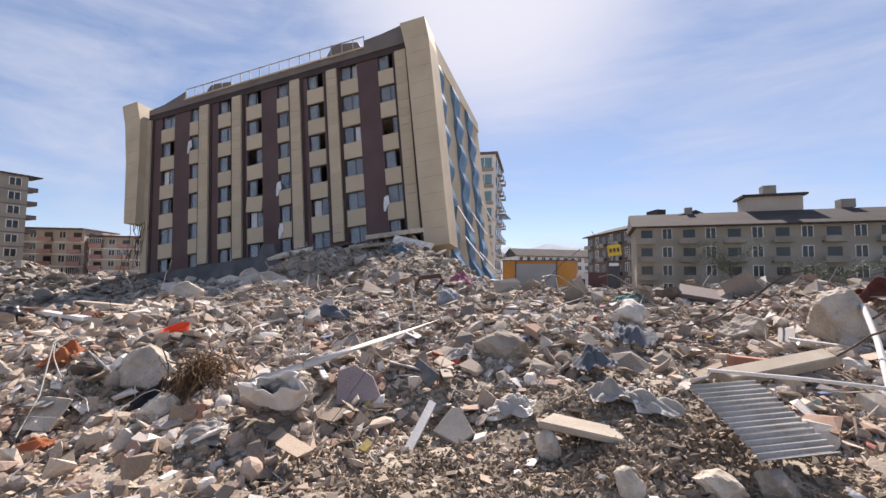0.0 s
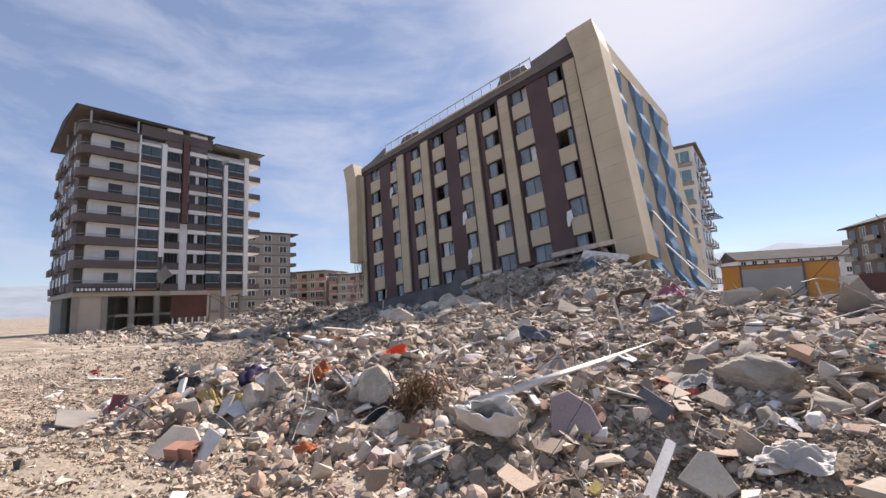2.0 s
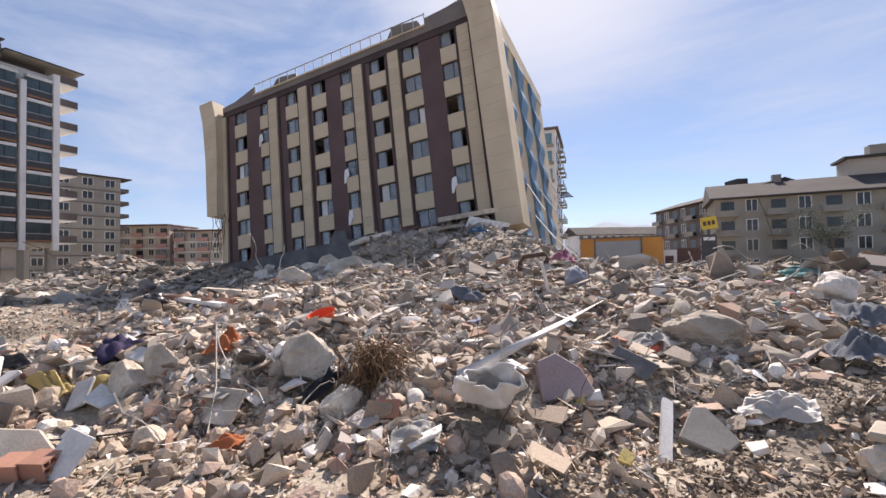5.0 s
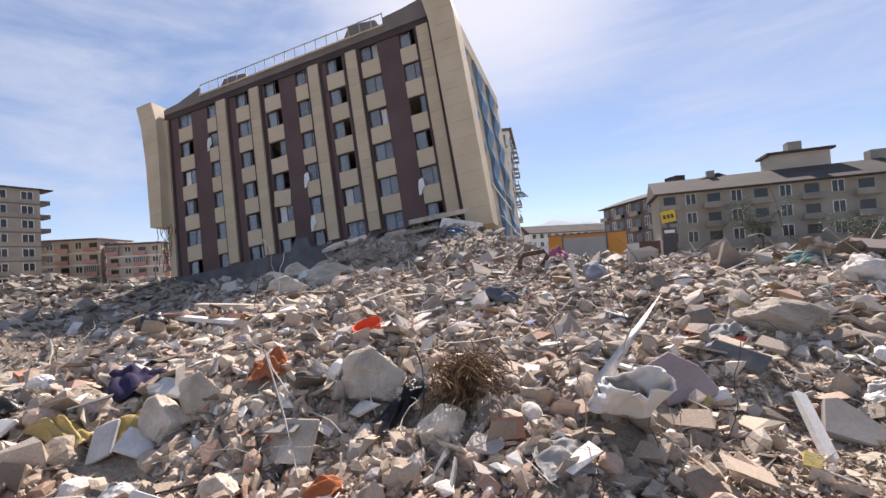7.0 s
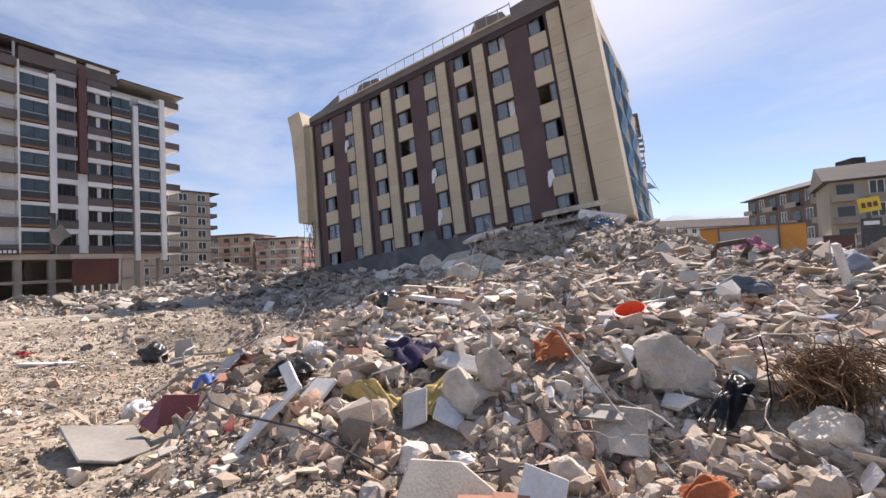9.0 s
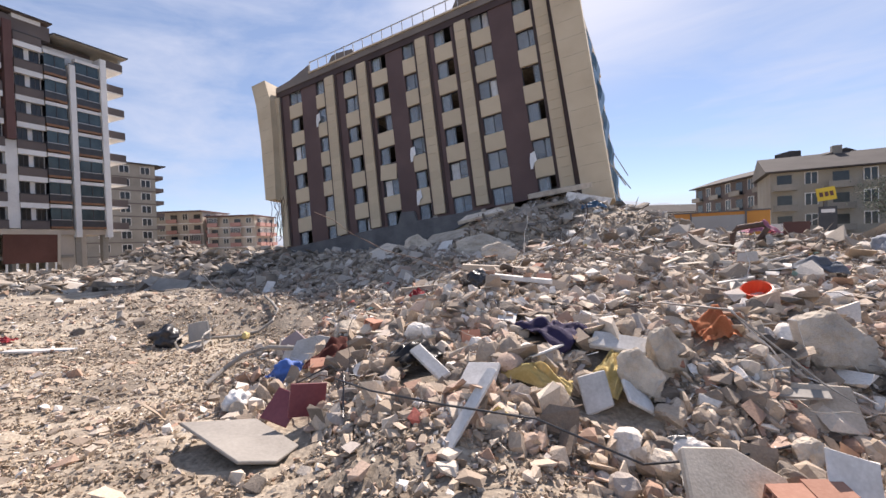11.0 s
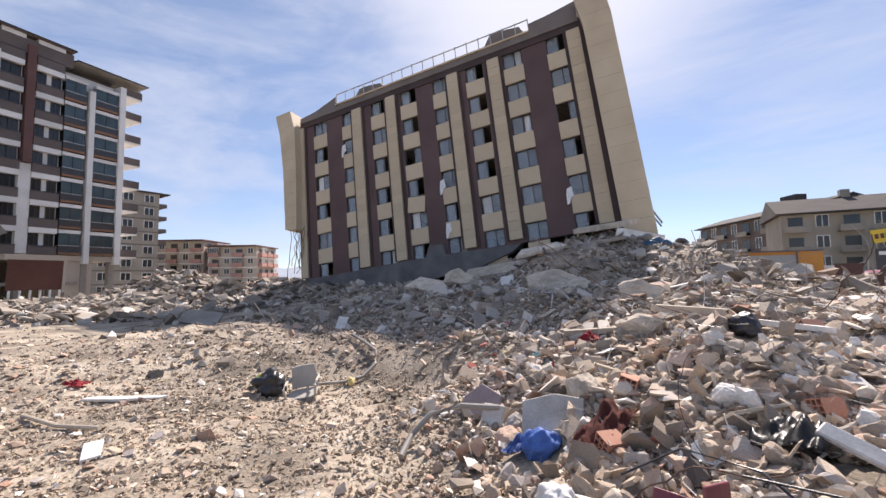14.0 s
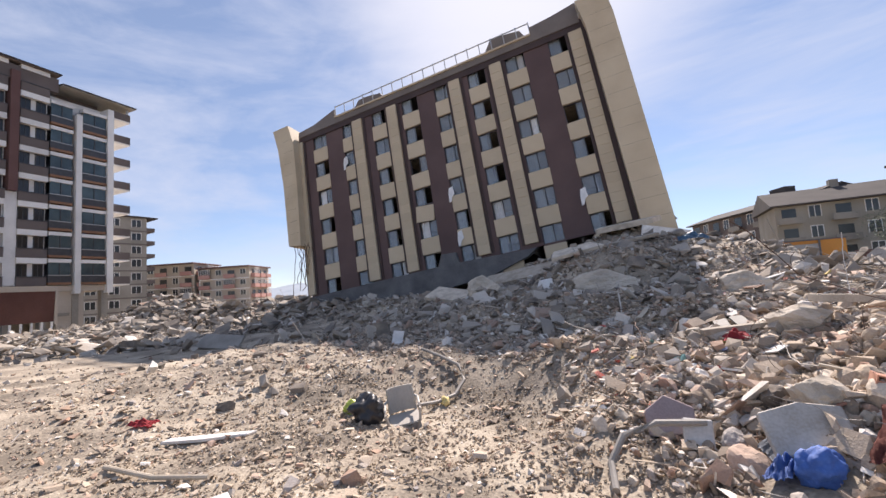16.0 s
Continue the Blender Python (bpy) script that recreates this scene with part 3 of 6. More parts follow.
def build_apartments():
    rng = random.Random(8)
    b = thing("apartment_building", "white and taupe nine-storey apartment block with wrecked shop floor", "building")
    depth = 22.0
    # core walls behind the balconies
    part("core_wall", boxes((AX - depth, AX - 1.6, AY0 + 1.4, AY1, SLABS[0] - 0.5, 26.3)), M_WHITE, b)
    top = 27.4
    part("roof", prism(bmesh.new(), [(AX - depth - 1.0, 28.25), (AX + 0.3, 28.25), (AX + 0.3, 28.4), (AX - depth / 2, 29.6), (AX - depth - 1.0, 28.4)], AY0 - 0.6, 24.3), M_ROOF, b, "dark low-pitched roof with wide eaves")
    part("roof", prism(bmesh.new(), [(AX - depth - 1.0, 27.2), (AX + 0.5, 27.2), (AX + 0.5, 27.32), (AX - depth / 2, 28.6), (AX - depth - 1.0, 27.32)], 24.302, AY1 + 2.4), M_ROOF, b, "lower dark roof with pale underside")
    part("soffit", boxes((AX - depth, AX + 0.2, AY0 - 0.5, 24.2, 28.18, 28.24)), M_TAUPE, b)
    part("soffit", boxes((AX - depth, AX + 0.4, 24.31, AY1 + 2.3, 27.1, 27.19)), M_GREYWALL, b)
    part("attic_core", boxes((AX - depth + 1, AX - 2.4, AY0 + 2.4, AY1 - 0.5, 26.302, 27.05)), M_TAUPE, b)
    part("attic_core", boxes((AX - depth + 1, AX - 2.4, AY0 + 2.4, 24.0, 27.052, 28.1)), M_TAUPE, b)
    for x, y in ((AX - 0.3, AY0 + 1.0), (AX - 0.2, AY0 + 6.0), (AX - 6, AY0 + 0.2), (AX - 12, AY0 + 0.2), (AX - 0.5, AY1 + 1.8), (AX - 4, AY1 + 1.8)):
        part("attic_post", boxes((x - 0.1, x + 0.1, y - 0.1, y + 0.1, 26.31, 27.09 if y > 24 else 28.14)), M_RAIL, b)
    # corner balconies with taupe parapets
    for k, z in enumerate(SLABS):
        bm = bmesh.new()
        prism(bm, [(AX - 2.6, AY0), (AX - 1.2, AY0), (AX - 0.35, AY0 + 0.35), (AX, AY0 + 1.2), (AX, AY0 + 6.2), (AX - 2.6, AY0 + 6.2)], z - 0.85, z - 0.7, "z")
        part("balcony_slab", bm, M_TAUPE, b)
        bm = bmesh.new()
        prism(bm, [(AX - 2.6, AY0 - 0.06), (AX - 1.2, AY0 - 0.06), (AX - 0.3, AY0 + 0.3), (AX + 0.06, AY0 + 1.2), (AX + 0.06, AY0 + 6.2), (AX - 0.1, AY0 + 6.2), (AX - 0.1, AY0 + 1.26), (AX - 0.42, AY0 + 0.46), (AX - 1.25, AY0 + 0.12), (AX - 2.6, AY0 + 0.12)], z - 0.9, z + 0.12, "z")
        part("balcony_parapet", bm, M_TAUPE, b, "taupe balcony parapet")
        rl = bmesh.new()
        tube(rl, [(AX - 2.5, AY0, z + 0.45), (AX - 1.2, AY0, z + 0.45), (AX - 0.3, AY0 + 0.4, z + 0.45), (AX, AY0 + 1.2, z + 0.45), (AX, AY0 + 6, z + 0.45)], 0.03, 5)
        part("balcony_rail", rl, M_RAIL, b)
        # white back wall of the balcony and its window
        if k < 7:
            part("balcony_wall", boxes((AX - 1.58, AX - 0.9, AY0 + 1.35, AY0 + 6.2, z - 0.69, z + ASTOREY - 0.86)), M_WHITE, b)
            add_window(b, AX - 0.9, AY0 + 3.2, z + 0.3, 1.5, 1.25)
        # glazed bays
        for y0, y1 in ((15.0, 17.4), (23.5, 25.55), (26.45, 28.9)):
            if k < 7 and (y0 < 20 or k < 7):
                bay = part("glazed_bay", boxes((AX - 0.5, AX - 0.06, y0, y1, z - 0.55, z + 0.25)), M_FRAME, b, "dark glazed balcony bay")
                part("pane", boxes((AX - 0.2, AX - 0.16, y0 + 0.06, (y0 + y1) / 2 - 0.04, z + 0.25, z + 1.6)), M_BAYPANE, bay)
                part("pane", boxes((AX - 0.2, AX - 0.16, (y0 + y1) / 2 + 0.04, y1 - 0.06, z + 0.25, z + 1.6)), M_BAYPANE, bay)
                part("mullion", boxes((AX - 0.24, AX - 0.1, (y0 + y1) / 2 - 0.04, (y0 + y1) / 2 + 0.04, z + 0.25, z + 1.6)), M_FRAME, bay)
                part("bay_rail", boxes((AX - 0.05, AX - 0.01, y0, y1, z + 0.18, z + 0.26)), M_RAIL, bay)
                part("bay_lintel", boxes((AX - 0.9, AX - 0.02, y0, y1, z + 1.6, z + 1.98)), M_WHITE, bay)
                part("bay_sill", boxes((AX - 0.9, AX + 0.04, y0, y1, z - 0.8, z - 0.552)), M_ORANGETRIM, bay, "thin orange-brown band")
                # added dark sheet over the white wall, for the shade inside the bay
                part("bay_shade_back", boxes((AX - 1.59, AX - 1.5, y0, y1, z - 0.55, z + 1.75)), M_FRAME, bay)
        # middle wall with loggias
        for y0, y1 in ((18.1, 20.0), (21.0, 23.4)):
            if k < 8:
                part("loggia_wall", boxes((AX - 0.35, AX - 0.1, y0, y1, z - 0.9, z + 0.1)), M_TAUPE, b)
                part("loggia_rail", boxes((AX - 0.09, AX - 0.05, y0, y1, z + 0.02, z + 0.1)), M_FRAME, b)
                part("loggia_top", boxes((AX - 0.4, AX - 0.12, y0, y1, z + 1.45, z + 2.03)), M_WHITE, b)
                add_window(b, AX - 0.62, y0 + 0.15, z + 0.102, 0.85, 1.33)
                add_window(b, AX - 0.62, y1 - 0.95, z + 0.102, 0.85, 1.33)
                part("loggia_back", boxes((AX - 1.59, AX - 0.64, y0, y1, z - 0.9, z + 2.03)), M_WHITE, b)
        # side balconies at the far end
        part("end_balcony", boxes((AX - 4, AX - 0.2, AY1 + 0.01, AY1 + 2.0, z - 0.95, z - 0.8)), M_WHITE, b)
        part("end_parapet", boxes((AX - 4, AX - 0.2, AY1 + 1.9, AY1 + 2.02, z - 0.8, z + 0.1), (AX - 0.3, AX - 0.18, AY1 + 0.05, AY1 + 1.89, z - 0.8, z + 0.1)), M_TAUPE, b)
    for y0, y1, z0, z1, m in ((17.45, 18.05, 9.5, 25.6, M_WHITE), (25.8, 26.35, 3.9, 24.4, M_WHITE), (28.95, 29.58, 3.9, 26.2, M_WHITE), (20.15, 20.85, 14.5, 27.2, M_MAROON), (14.82, 14.98, 4.9, 26.2, M_WHITE)):
        part("pilaster", boxes((AX - 1.6, AX + 0.12, y0, y1, z0, z1)), m, b)
    part("pilaster", boxes((AX - 1.6, AX - 0.3, 20.02, 20.98, 4.9, 14.45)), M_WHITE, b)
    part("attic_wall", boxes((AX - 1.6, AX - 0.2, 15.0, 24.2, 26.31, 27.9)), M_TAUPE, b)
    # left flank: dark render with pale bays, windows and small balconies
    part("flank_wall", boxes((AX - depth, AX - 2.62, AY0 + 0.5, AY0 + 1.39, SLABS[0] - 0.9, 26.3)), M_TAUPE, b)
    for k, z in enumerate(SLABS[:7]):
        for j in range(6):
            x = AX - 2.9 - 3.2 * j
            part("flank_bay", boxes((x - 1.7, x - 0.1, AY0 + 0.2, AY0 + 0.498, z - 0.5 + 0.9 * (j % 2), z + 1.6)), M_WHITE if (j + k) % 2 else M_GREYWALL, b)
            part("opening", boxes((x - 1.5, x - 0.35, AY0 + 0.15, AY0 + 0.198, z + 0.3, z + 1.5)), M_DARKPANE, b)
            if (j + k) % 3 == 0 or j == 4:
                part("flank_balcony", boxes((x - 2.6, x - 0.2, AY0 - 0.22, AY0 + 0.14, z - 0.75, z - 0.6), (x - 2.6, x - 0.2, AY0 - 0.22, AY0 - 0.1, z - 0.6, z + 0.2)), M_TAUPE, b)
    # wrecked ground floors: columns and beams
    for y in np.linspace(AY0 + 0.6, AY1 - 0.6, 8):
        part("column", boxes((AX - 1.2, AX - 0.5, y - 0.3, y + 0.3, ABASE - 0.5, 4.85)), M_GREYWALL, b)
        part("column", boxes((AX - 9.2, AX - 8.5, y - 0.3, y + 0.3, ABASE - 0.5, 4.85)), M_GREYWALL, b)
    part("shop_beam", boxes((AX - depth, AX - 0.3, AY0 + 0.2, AY1, 4.2, 4.82)), M_CREAM, b)
    part("mezzanine", boxes((AX - 8, AX - 0.4, AY0 + 4.5, AY1 - 4, 1.5, 1.85)), M_GREYWALL, b)
    part("shop_wall", boxes((AX - depth, AX - 9.3, AY0 + 0.6, AY1, ABASE - 0.5, 4.19)), M_GREYWALL, b)
    part("shop_wall", boxes((AX - 0.9, AX - 0.6, AY0 + 0.9, AY0 + 3.2, ABASE - 0.5, 4.19)), M_CREAM, b)
    part("shop_wall", boxes((AX - 0.9, AX - 0.6, 24.5, 27.0, ABASE - 0.5, 4.19)), M_CREAM, b)
    hang = part("broken_wall", prism(bmesh.new(), [(17.4, 6.0), (18.0, 5.7), (18.5, 6.5), (19.2, 6.9), (18.7, 7.5), (18.2, 8.3), (17.8, 7.7), (17.2, 7.3)], AX + 0.15, AX + 0.45, "x"), M_GREYWALL, b, "torn wall panel hanging from the front")
    fas = part("shop_sign", boxes((AX - 0.1, AX + 0.2, AY0 + 0.2, AY0 + 6.2, 4.75, 5.35)), M_FRAME, b, "dark shop fascia with pale lettering")
    for k in range(15):
        if k != 5:
            part("letter_bar", boxes((AX + 0.2, AX + 0.24, AY0 + 0.55 + 0.37 * k, AY0 + 0.8 + 0.37 * k, 4.88, 5.2)), M_WHITE, fas)


def add_window(parent, x, y, z, w, h, flank=False):
    win = new("window")
    win.parent = parent
    win.matrix_basis = pose(x, y, z) if not flank else pose(x, y, z, 0, 0, -90)
    part("window_frame", boxes((-0.02, 0.05, 0, w, 0, 0.07), (-0.02, 0.05, 0, w, h - 0.07, h), (-0.02, 0.05, 0, 0.07, 0.07, h - 0.07), (-0.02, 0.05, w - 0.07, w, 0.07, h - 0.07), (-0.02, 0.05, w / 2 - 0.03, w / 2 + 0.03, 0.07, h - 0.07)), M_FRAME, win)
    part("pane", boxes((0.0, 0.02, 0.07, w - 0.07, 0.07, h - 0.07)), M_DARKPANE, win)


M_ORANGETRIM = material("orange_brown_trim", [(0.20, 0.10, 0.055), (0.28, 0.15, 0.08)], 0.6, 14.0, 0.7, 0.0)
M_BAYPANE = material("dark_blue_glazing", [(0.03, 0.05, 0.06), (0.075, 0.115, 0.13)], 0.25, 1.5, 0.2, 0.0)
M_DARKPANE = material("dark_pane", [(0.015, 0.017, 0.02), (0.035, 0.038, 0.042)], 0.4, 3.0, 0.12, 0.0)
build_apartments()


# ---- farther buildings ----
def plain_block(name, label, m, length, depth, base, storeys, h, wall, band, cols, roof="flat", group="", bands=False):
    """A far block whose front looks along its own -y, with floors, windows and balconies."""
    b = thing(name, label, "building", m, group)
    top = base + storeys * h
    part("wall", boxes((0, length, 0, depth, base, top)), wall, b)
    if roof == "flat":
        part("roof", boxes((-0.5, length + 0.5, -1.3 if bands else -0.6, depth + 0.5, top, top + 0.3)), M_MAROON if bands else M_ROOF, b)
    else:
        bm = bmesh.new()
        prism(bm, [(-1.2, top - 0.1), (depth / 2, top + roof), (depth + 1.2, top - 0.1), (depth + 1.2, top - 0.3), (-1.2, top - 0.3)], -0.8, length + 0.8, "x")
        part("roof", bm, M_ROOF, b)
    step = length / cols
    rng = random.Random(int(length * 10))
    for k in range(storeys):
        z = base + k * h
        if bands:
            for y in (1.0, 4.6, 8.2):
                bal = part("balcony", boxes((length + 0.003, length + 1.1, y, y + 3.0, z, z + 0.15), (length + 0.98, length + 1.1, y, y + 3.0, z + 0.15, z + 1.0), (length + 0.003, length + 0.98, y, y + 0.12, z + 0.15, z + 1.0)), band, b)
                part("opening", boxes((length + 0.003, length + 0.05, y + 0.6, y + 2.4, z + 0.2, z + h - 0.7)), M_DARKPANE, b)
                if rng.random() < 0.5:
                    part("glazing_head", boxes((length + 0.98, length + 1.1, y, y + 3.0, z + h - 0.45, z + h - 0.33)), M_WHITE, bal)
                    for i in range(6):
                        part("glazing_bar", boxes((length + 1.0, length + 1.08, y + 0.02 + 0.57 * i, y + 0.1 + 0.57 * i, z + 1.003, z + h - 0.45)), M_WHITE, bal)
            part("slab_band", boxes((-0.15, length + 0.15, -0.3, -0.003, z - 0.32, z - 0.02)), M_WHITE, b)
            part("pier", boxes((-0.12, 0.1, -0.35, -0.003, z, z + h - 0.33)), M_WHITE, b)
        for j in range(cols):
            x = step * j
            if band and j % 2 == 0:
                bal = part("balcony", boxes((x + 0.15, x + step - 0.15, -1.1, -0.002, z + 0.0, z + 0.15), (x + 0.15, x + step - 0.15, -1.1, -0.98, z + 0.15, z + 1.0)), band, b)
                part("opening", boxes((x + step * 0.25, x + step * 0.8, -0.05, -0.003, z + 0.2, z + h - 0.75)), M_DARKPANE, b)
                if bands and rng.random() < 0.55:
                    n = 6
                    for i in range(n + 1):
                        a = x + 0.17 + (step - 0.42) * i / n
                        part("glazing_bar", boxes((a, a + 0.08, -1.08, -1.0, z + 1.003, z + h - 0.45)), M_WHITE, bal)
                    part("glazing_pane", boxes((x + 0.2, x + step - 0.2, -1.05, -1.03, z + 1.003, z + h - 0.47)), M_DARKPANE, bal)
                    part("glazing_head", boxes((x + 0.15, x + step - 0.15, -1.1, -0.98, z + h - 0.45, z + h - 0.33)), M_WHITE, bal)
            else:
                w = part("window", boxes((x + step * 0.28, x + step * 0.72, -0.06, -0.003, z + 0.95, z + h - 0.55)), M_DARKPANE, b)
                a, c, d, e = x + step * 0.26, x + step * 0.74, z + 0.88, z + h - 0.48
                part("window_frame", prism(bmesh.new(), [(a, d), (a + 0.1, d), (a + 0.1, e - 0.1), (c - 0.1, e - 0.1), (c - 0.1, d), (c, d), (c, e), (a, e)], -0.1, -0.004), M_WHITE, w)
                part("mullion", boxes(((a + c) / 2 - 0.05, (a + c) / 2 + 0.05, -0.09, -0.062, d, e - 0.12)), M_WHITE, w)
    return b


shell = plain_block("apartment_building", "bare grey concrete apartment shell with dark openings", pose(-116.5, 46.0, 0, 0, 0, 80), 17, 12, -2, 8, 3.1, M_GREYWALL, None, 4)
for k in range(8):
    z = -2 + 3.1 * k
    part("floor_band", boxes((-0.08, 17.08, -0.08, -0.003, z - 0.18, z + 0.05)), M_TAUPE, shell)
    part("end_balcony", boxes((17.003, 18.9, 0.4, 4.6, z, z + 0.14), (18.78, 18.9, 0.4, 4.6, z + 0.14, z + 0.9), (17.003, 18.78, 0.4, 0.52, z + 0.14, z + 0.9)), M_TAUPE, shell)
part("roof_overhang", boxes((17.503, 19.2, -0.6, 5.2, 22.8, 23.05)), M_ROOF, shell)
plain_block("apartment_building", "faded red and cream five-storey apartment block", pose(-129.5, 69, 0, 0, 0, 22), 16.5, 12, -2.6, 5, 3.0, M_CREAM, M_PINK, 5, bands=True)
plain_block("apartment_building", "faded red and cream five-storey apartment block", pose(-113, 76, 0, 0, 0, 22), 13, 12, -3, 5, 2.75, M_CREAM, M_PINK, 4, bands=True)
long_block = plain_block("apartment_building", "long grey four-storey block with dark hipped roof", pose(13.6, 82.5, 0, 0, 0, -5), 74, 13, -1.5, 4, 3.25, M_SAND, M_GREYWALL, 22, roof=3.0)
part("penthouse", boxes((19, 27.5, 7, 12, 12.0, 17.2)), M_CREAM, long_block, "cream stair tower on the roof")
part("penthouse_roof", boxes((18.4, 28.1, 6.4, 12.6, 17.2, 17.6)), M_ROOF, long_block)
for x, z in ((21.5, 17.6), (32.5, 14.6), (46, 14.4)):
    part("water_tank", boxes((x, x + 2.0, 6.5, 8.5, z, z + 1.5)), M_GREYWALL, long_block)
part("chimney", boxes((9.0, 10.2, 6, 7.2, 13.4, 15.6)), M_GREYWALL, long_block)
dark_block = plain_block("apartment_building", "dark taupe block with broken eaves", pose(7.5, 119, 0, 0, 0, -70), 34, 12, -1, 4, 3.5, M_TAUPE, M_GREYWALL, 9, roof=2.2)
part("water_tank", boxes((20, 24, 5, 7, 14.8, 17.0)), M_ROOF, dark_block)
plain_block("apartment_building", "pale far apartment block with dark roof", pose(-15, 156, 0, 0, 0, 28), 36, 12, -2, 4, 3.0, M_WHITE, None, 12, roof=3.0)


def tower():
    b = thing("apartment_building", "pale tower block with blue glazed bays and wrecked balconies", "building", pose(-29.5, 76, 0, 0, 0, 3))
    part("wall", boxes((0, 18, 0, 14, -1, 25.2)), M_WHITE, b)
    part("roof", boxes((-0.4, 18.5, -0.5, 14.5, 25.2, 25.6)), M_TAUPE, b)
    for k in range(8):
        z = -0.6 + 3.2 * k
        for j in range(5):
            x = 0.6 + 3.5 * j
            w = part("window", boxes((x, x + 2.7, -0.25, -0.003, z + 0.9, z + 2.7)), M_BLUEPANE, b)
            part("mullion", boxes((x + 1.3, x + 1.4, -0.3, -0.252, z + 0.9, z + 2.7)), M_WHITE, w)
            part("band", boxes((x - 0.3, x + 3.0, -0.4, -0.004, z + 0.2, z + 0.75)), M_GREYWALL, b)
        for j in range(3):
            y = 0.8 + 4.4 * j
            part("window", boxes((18.003, 18.1, y, y + 1.6, z + 0.9, z + 2.5)), M_DARKPANE, b)
            part("balcony", boxes((18.003, 19.0, y + 1.9, y + 3.9, z, z + 0.15), (18.9, 19.0, y + 1.9, y + 3.9, z + 0.15, z + 1.0)), M_GREYWALL, b)
    for j in range(4):
        part("loose_beam", boxes((18.2, 20.6 - 0.3 * j, 5 + 0.5 * j, 5.2 + 0.5 * j, 13.4 + 0.35 * j, 13.6 + 0.35 * j)), M_DARKCON, b)


M_BLUEPANE = material("blue_green_glazing", [(0.10, 0.20, 0.24), (0.18, 0.30, 0.34)], 0.3, 2.0, 0.25, 0.0)
tower()

# cabin, shop signs and the brown board
kiosk = thing("kiosk", "orange cabin with a grey roller shutter", "cabin", pose(-4.05, 30.9, 0.75, 0, 0, -8))
part("body", boxes((0, 5.1, 0, 2.4, 0, 2.5)), M_ORANGE, kiosk)
part("shutter", boxes((1.0, 3.85, -0.05, -0.003, 0.45, 2.3)), M_SHUTTER, kiosk, "grey roller shutter")
part("roof_edge", boxes((-0.05, 5.15, -0.08, 2.45, 2.502, 2.58)), M_DARKCON, kiosk)
for x in (0.96, 3.87):
    part("jamb", boxes((x, x + 0.08, -0.09, -0.004, 0, 2.5)), M_DARKCON, kiosk)
part("sill_strip", boxes((1.05, 3.85, -0.07, -0.004, 0.1, 0.44)), M_ORANGE, kiosk)

M_SIGN = material("yellow_sign", [(0.62, 0.42, 0.02), (0.72, 0.52, 0.05)], 0.8, 20.0, 0.5, 0.0)
sign = thing("shop_sign", "yellow square shop sign on a dark post", "sign", pose(3.6, 30.2, 0, 0, 0, 0))
part("post", boxes((-0.08, 0.08, 0.06, 0.2, 0, 4.45)), M_DARKCON, sign)
panel = part("panel", boxes((-0.42, 0.42, -0.06, 0.055, 3.62, 4.36)), M_SIGN, sign)
panel.matrix_basis = Matrix.Translation((0, 0, 4)) @ pose(0, 0, 0, 0, -8, 0) @ Matrix.Translation((0, 0, -4))
for x in (-0.24, 0.0, 0.23):
    part("bar", boxes((x - 0.08, x + 0.08, -0.075, -0.062, 3.85, 4.12)), M_MAROON, panel)
banner = thing("banner_stand", "black upright banner stand before the shops", "banner", pose(3.5, 29.7, 0.3))
part("panel", boxes((-0.4, 0.4, -0.05, 0.05, 0.4, 2.95)), M_FRAME, banner)
part("bar", boxes((-0.3, 0.3, -0.062, -0.053, 2.6, 2.8)), M_WHITE, banner)
for x in (-0.35, 0.35):
    part("leg", boxes((x - 0.04, x + 0.04, -0.04, 0.04, 0, 0.4)), M_FRAME, banner)
hoard = thing("hoarding", "dented dark red and white hoarding panels", "hoarding", pose(1.1, 31.6, 0.5, 0, 0, 6))
part("panel", boxes((0, 0.9, 0, 0.08, 0, 1.9)), M_WHITE, hoard)
part("panel", boxes((0.92, 2.3, 0.05, 0.13, 0, 2.0)), M_MAROON, hoard)
part("bar", boxes((0.2, 0.7, -0.012, -0.003, 1.0, 1.5)), M_MAROON, hoard)
rail = thing("stair_rail", "grey metal stair railing", "railing", pose(1.6, 33.6, 0.4))
for k in range(7):
    part("post", tube(bmesh.new(), [(0.45 * k, 0, 0.2 * k), (0.45 * k, 0, 1.1 + 0.2 * k)], 0.03, 6), M_RAIL, rail)
for z in (0.5, 1.1):
    part("bar", tube(bmesh.new(), [(0, 0, z), (2.7, 0, 1.2 + z)], 0.03, 6), M_RAIL, rail)

M_RUSTBOARD = material("rust_brown_board", [(0.09, 0.035, 0.025), (0.14, 0.06, 0.045)], 0.5, 9.0, 0.8, 0.1)
board = thing("billboard", "leaning rust-brown billboard with torn white frame", "billboard", pose(-63.5, 18.2, 0.6, 0, 4, 4))
part("panel", boxes((0, 0.12, 0, 4.4, 0.5, 3.5)), M_RUSTBOARD, board)
part("frame", boxes((-0.1, 0.2, -0.2, 4.6, 3.502, 4.0)), M_CREAM, board)
part("frame", boxes((-0.1, 0.2, 4.402, 4.65, 0.2, 3.5)), M_CREAM, board)
for k in range(6):
    part("leg", boxes((0, 0.15, 0.2 + 0.8 * k, 0.35 + 0.8 * k, -1.9, 0.498)), M_WHITE, board)
part("crossbar", boxes((0.16, 0.3, 0.1, 4.5, -1.0, -0.85)), M_WHITE, board)


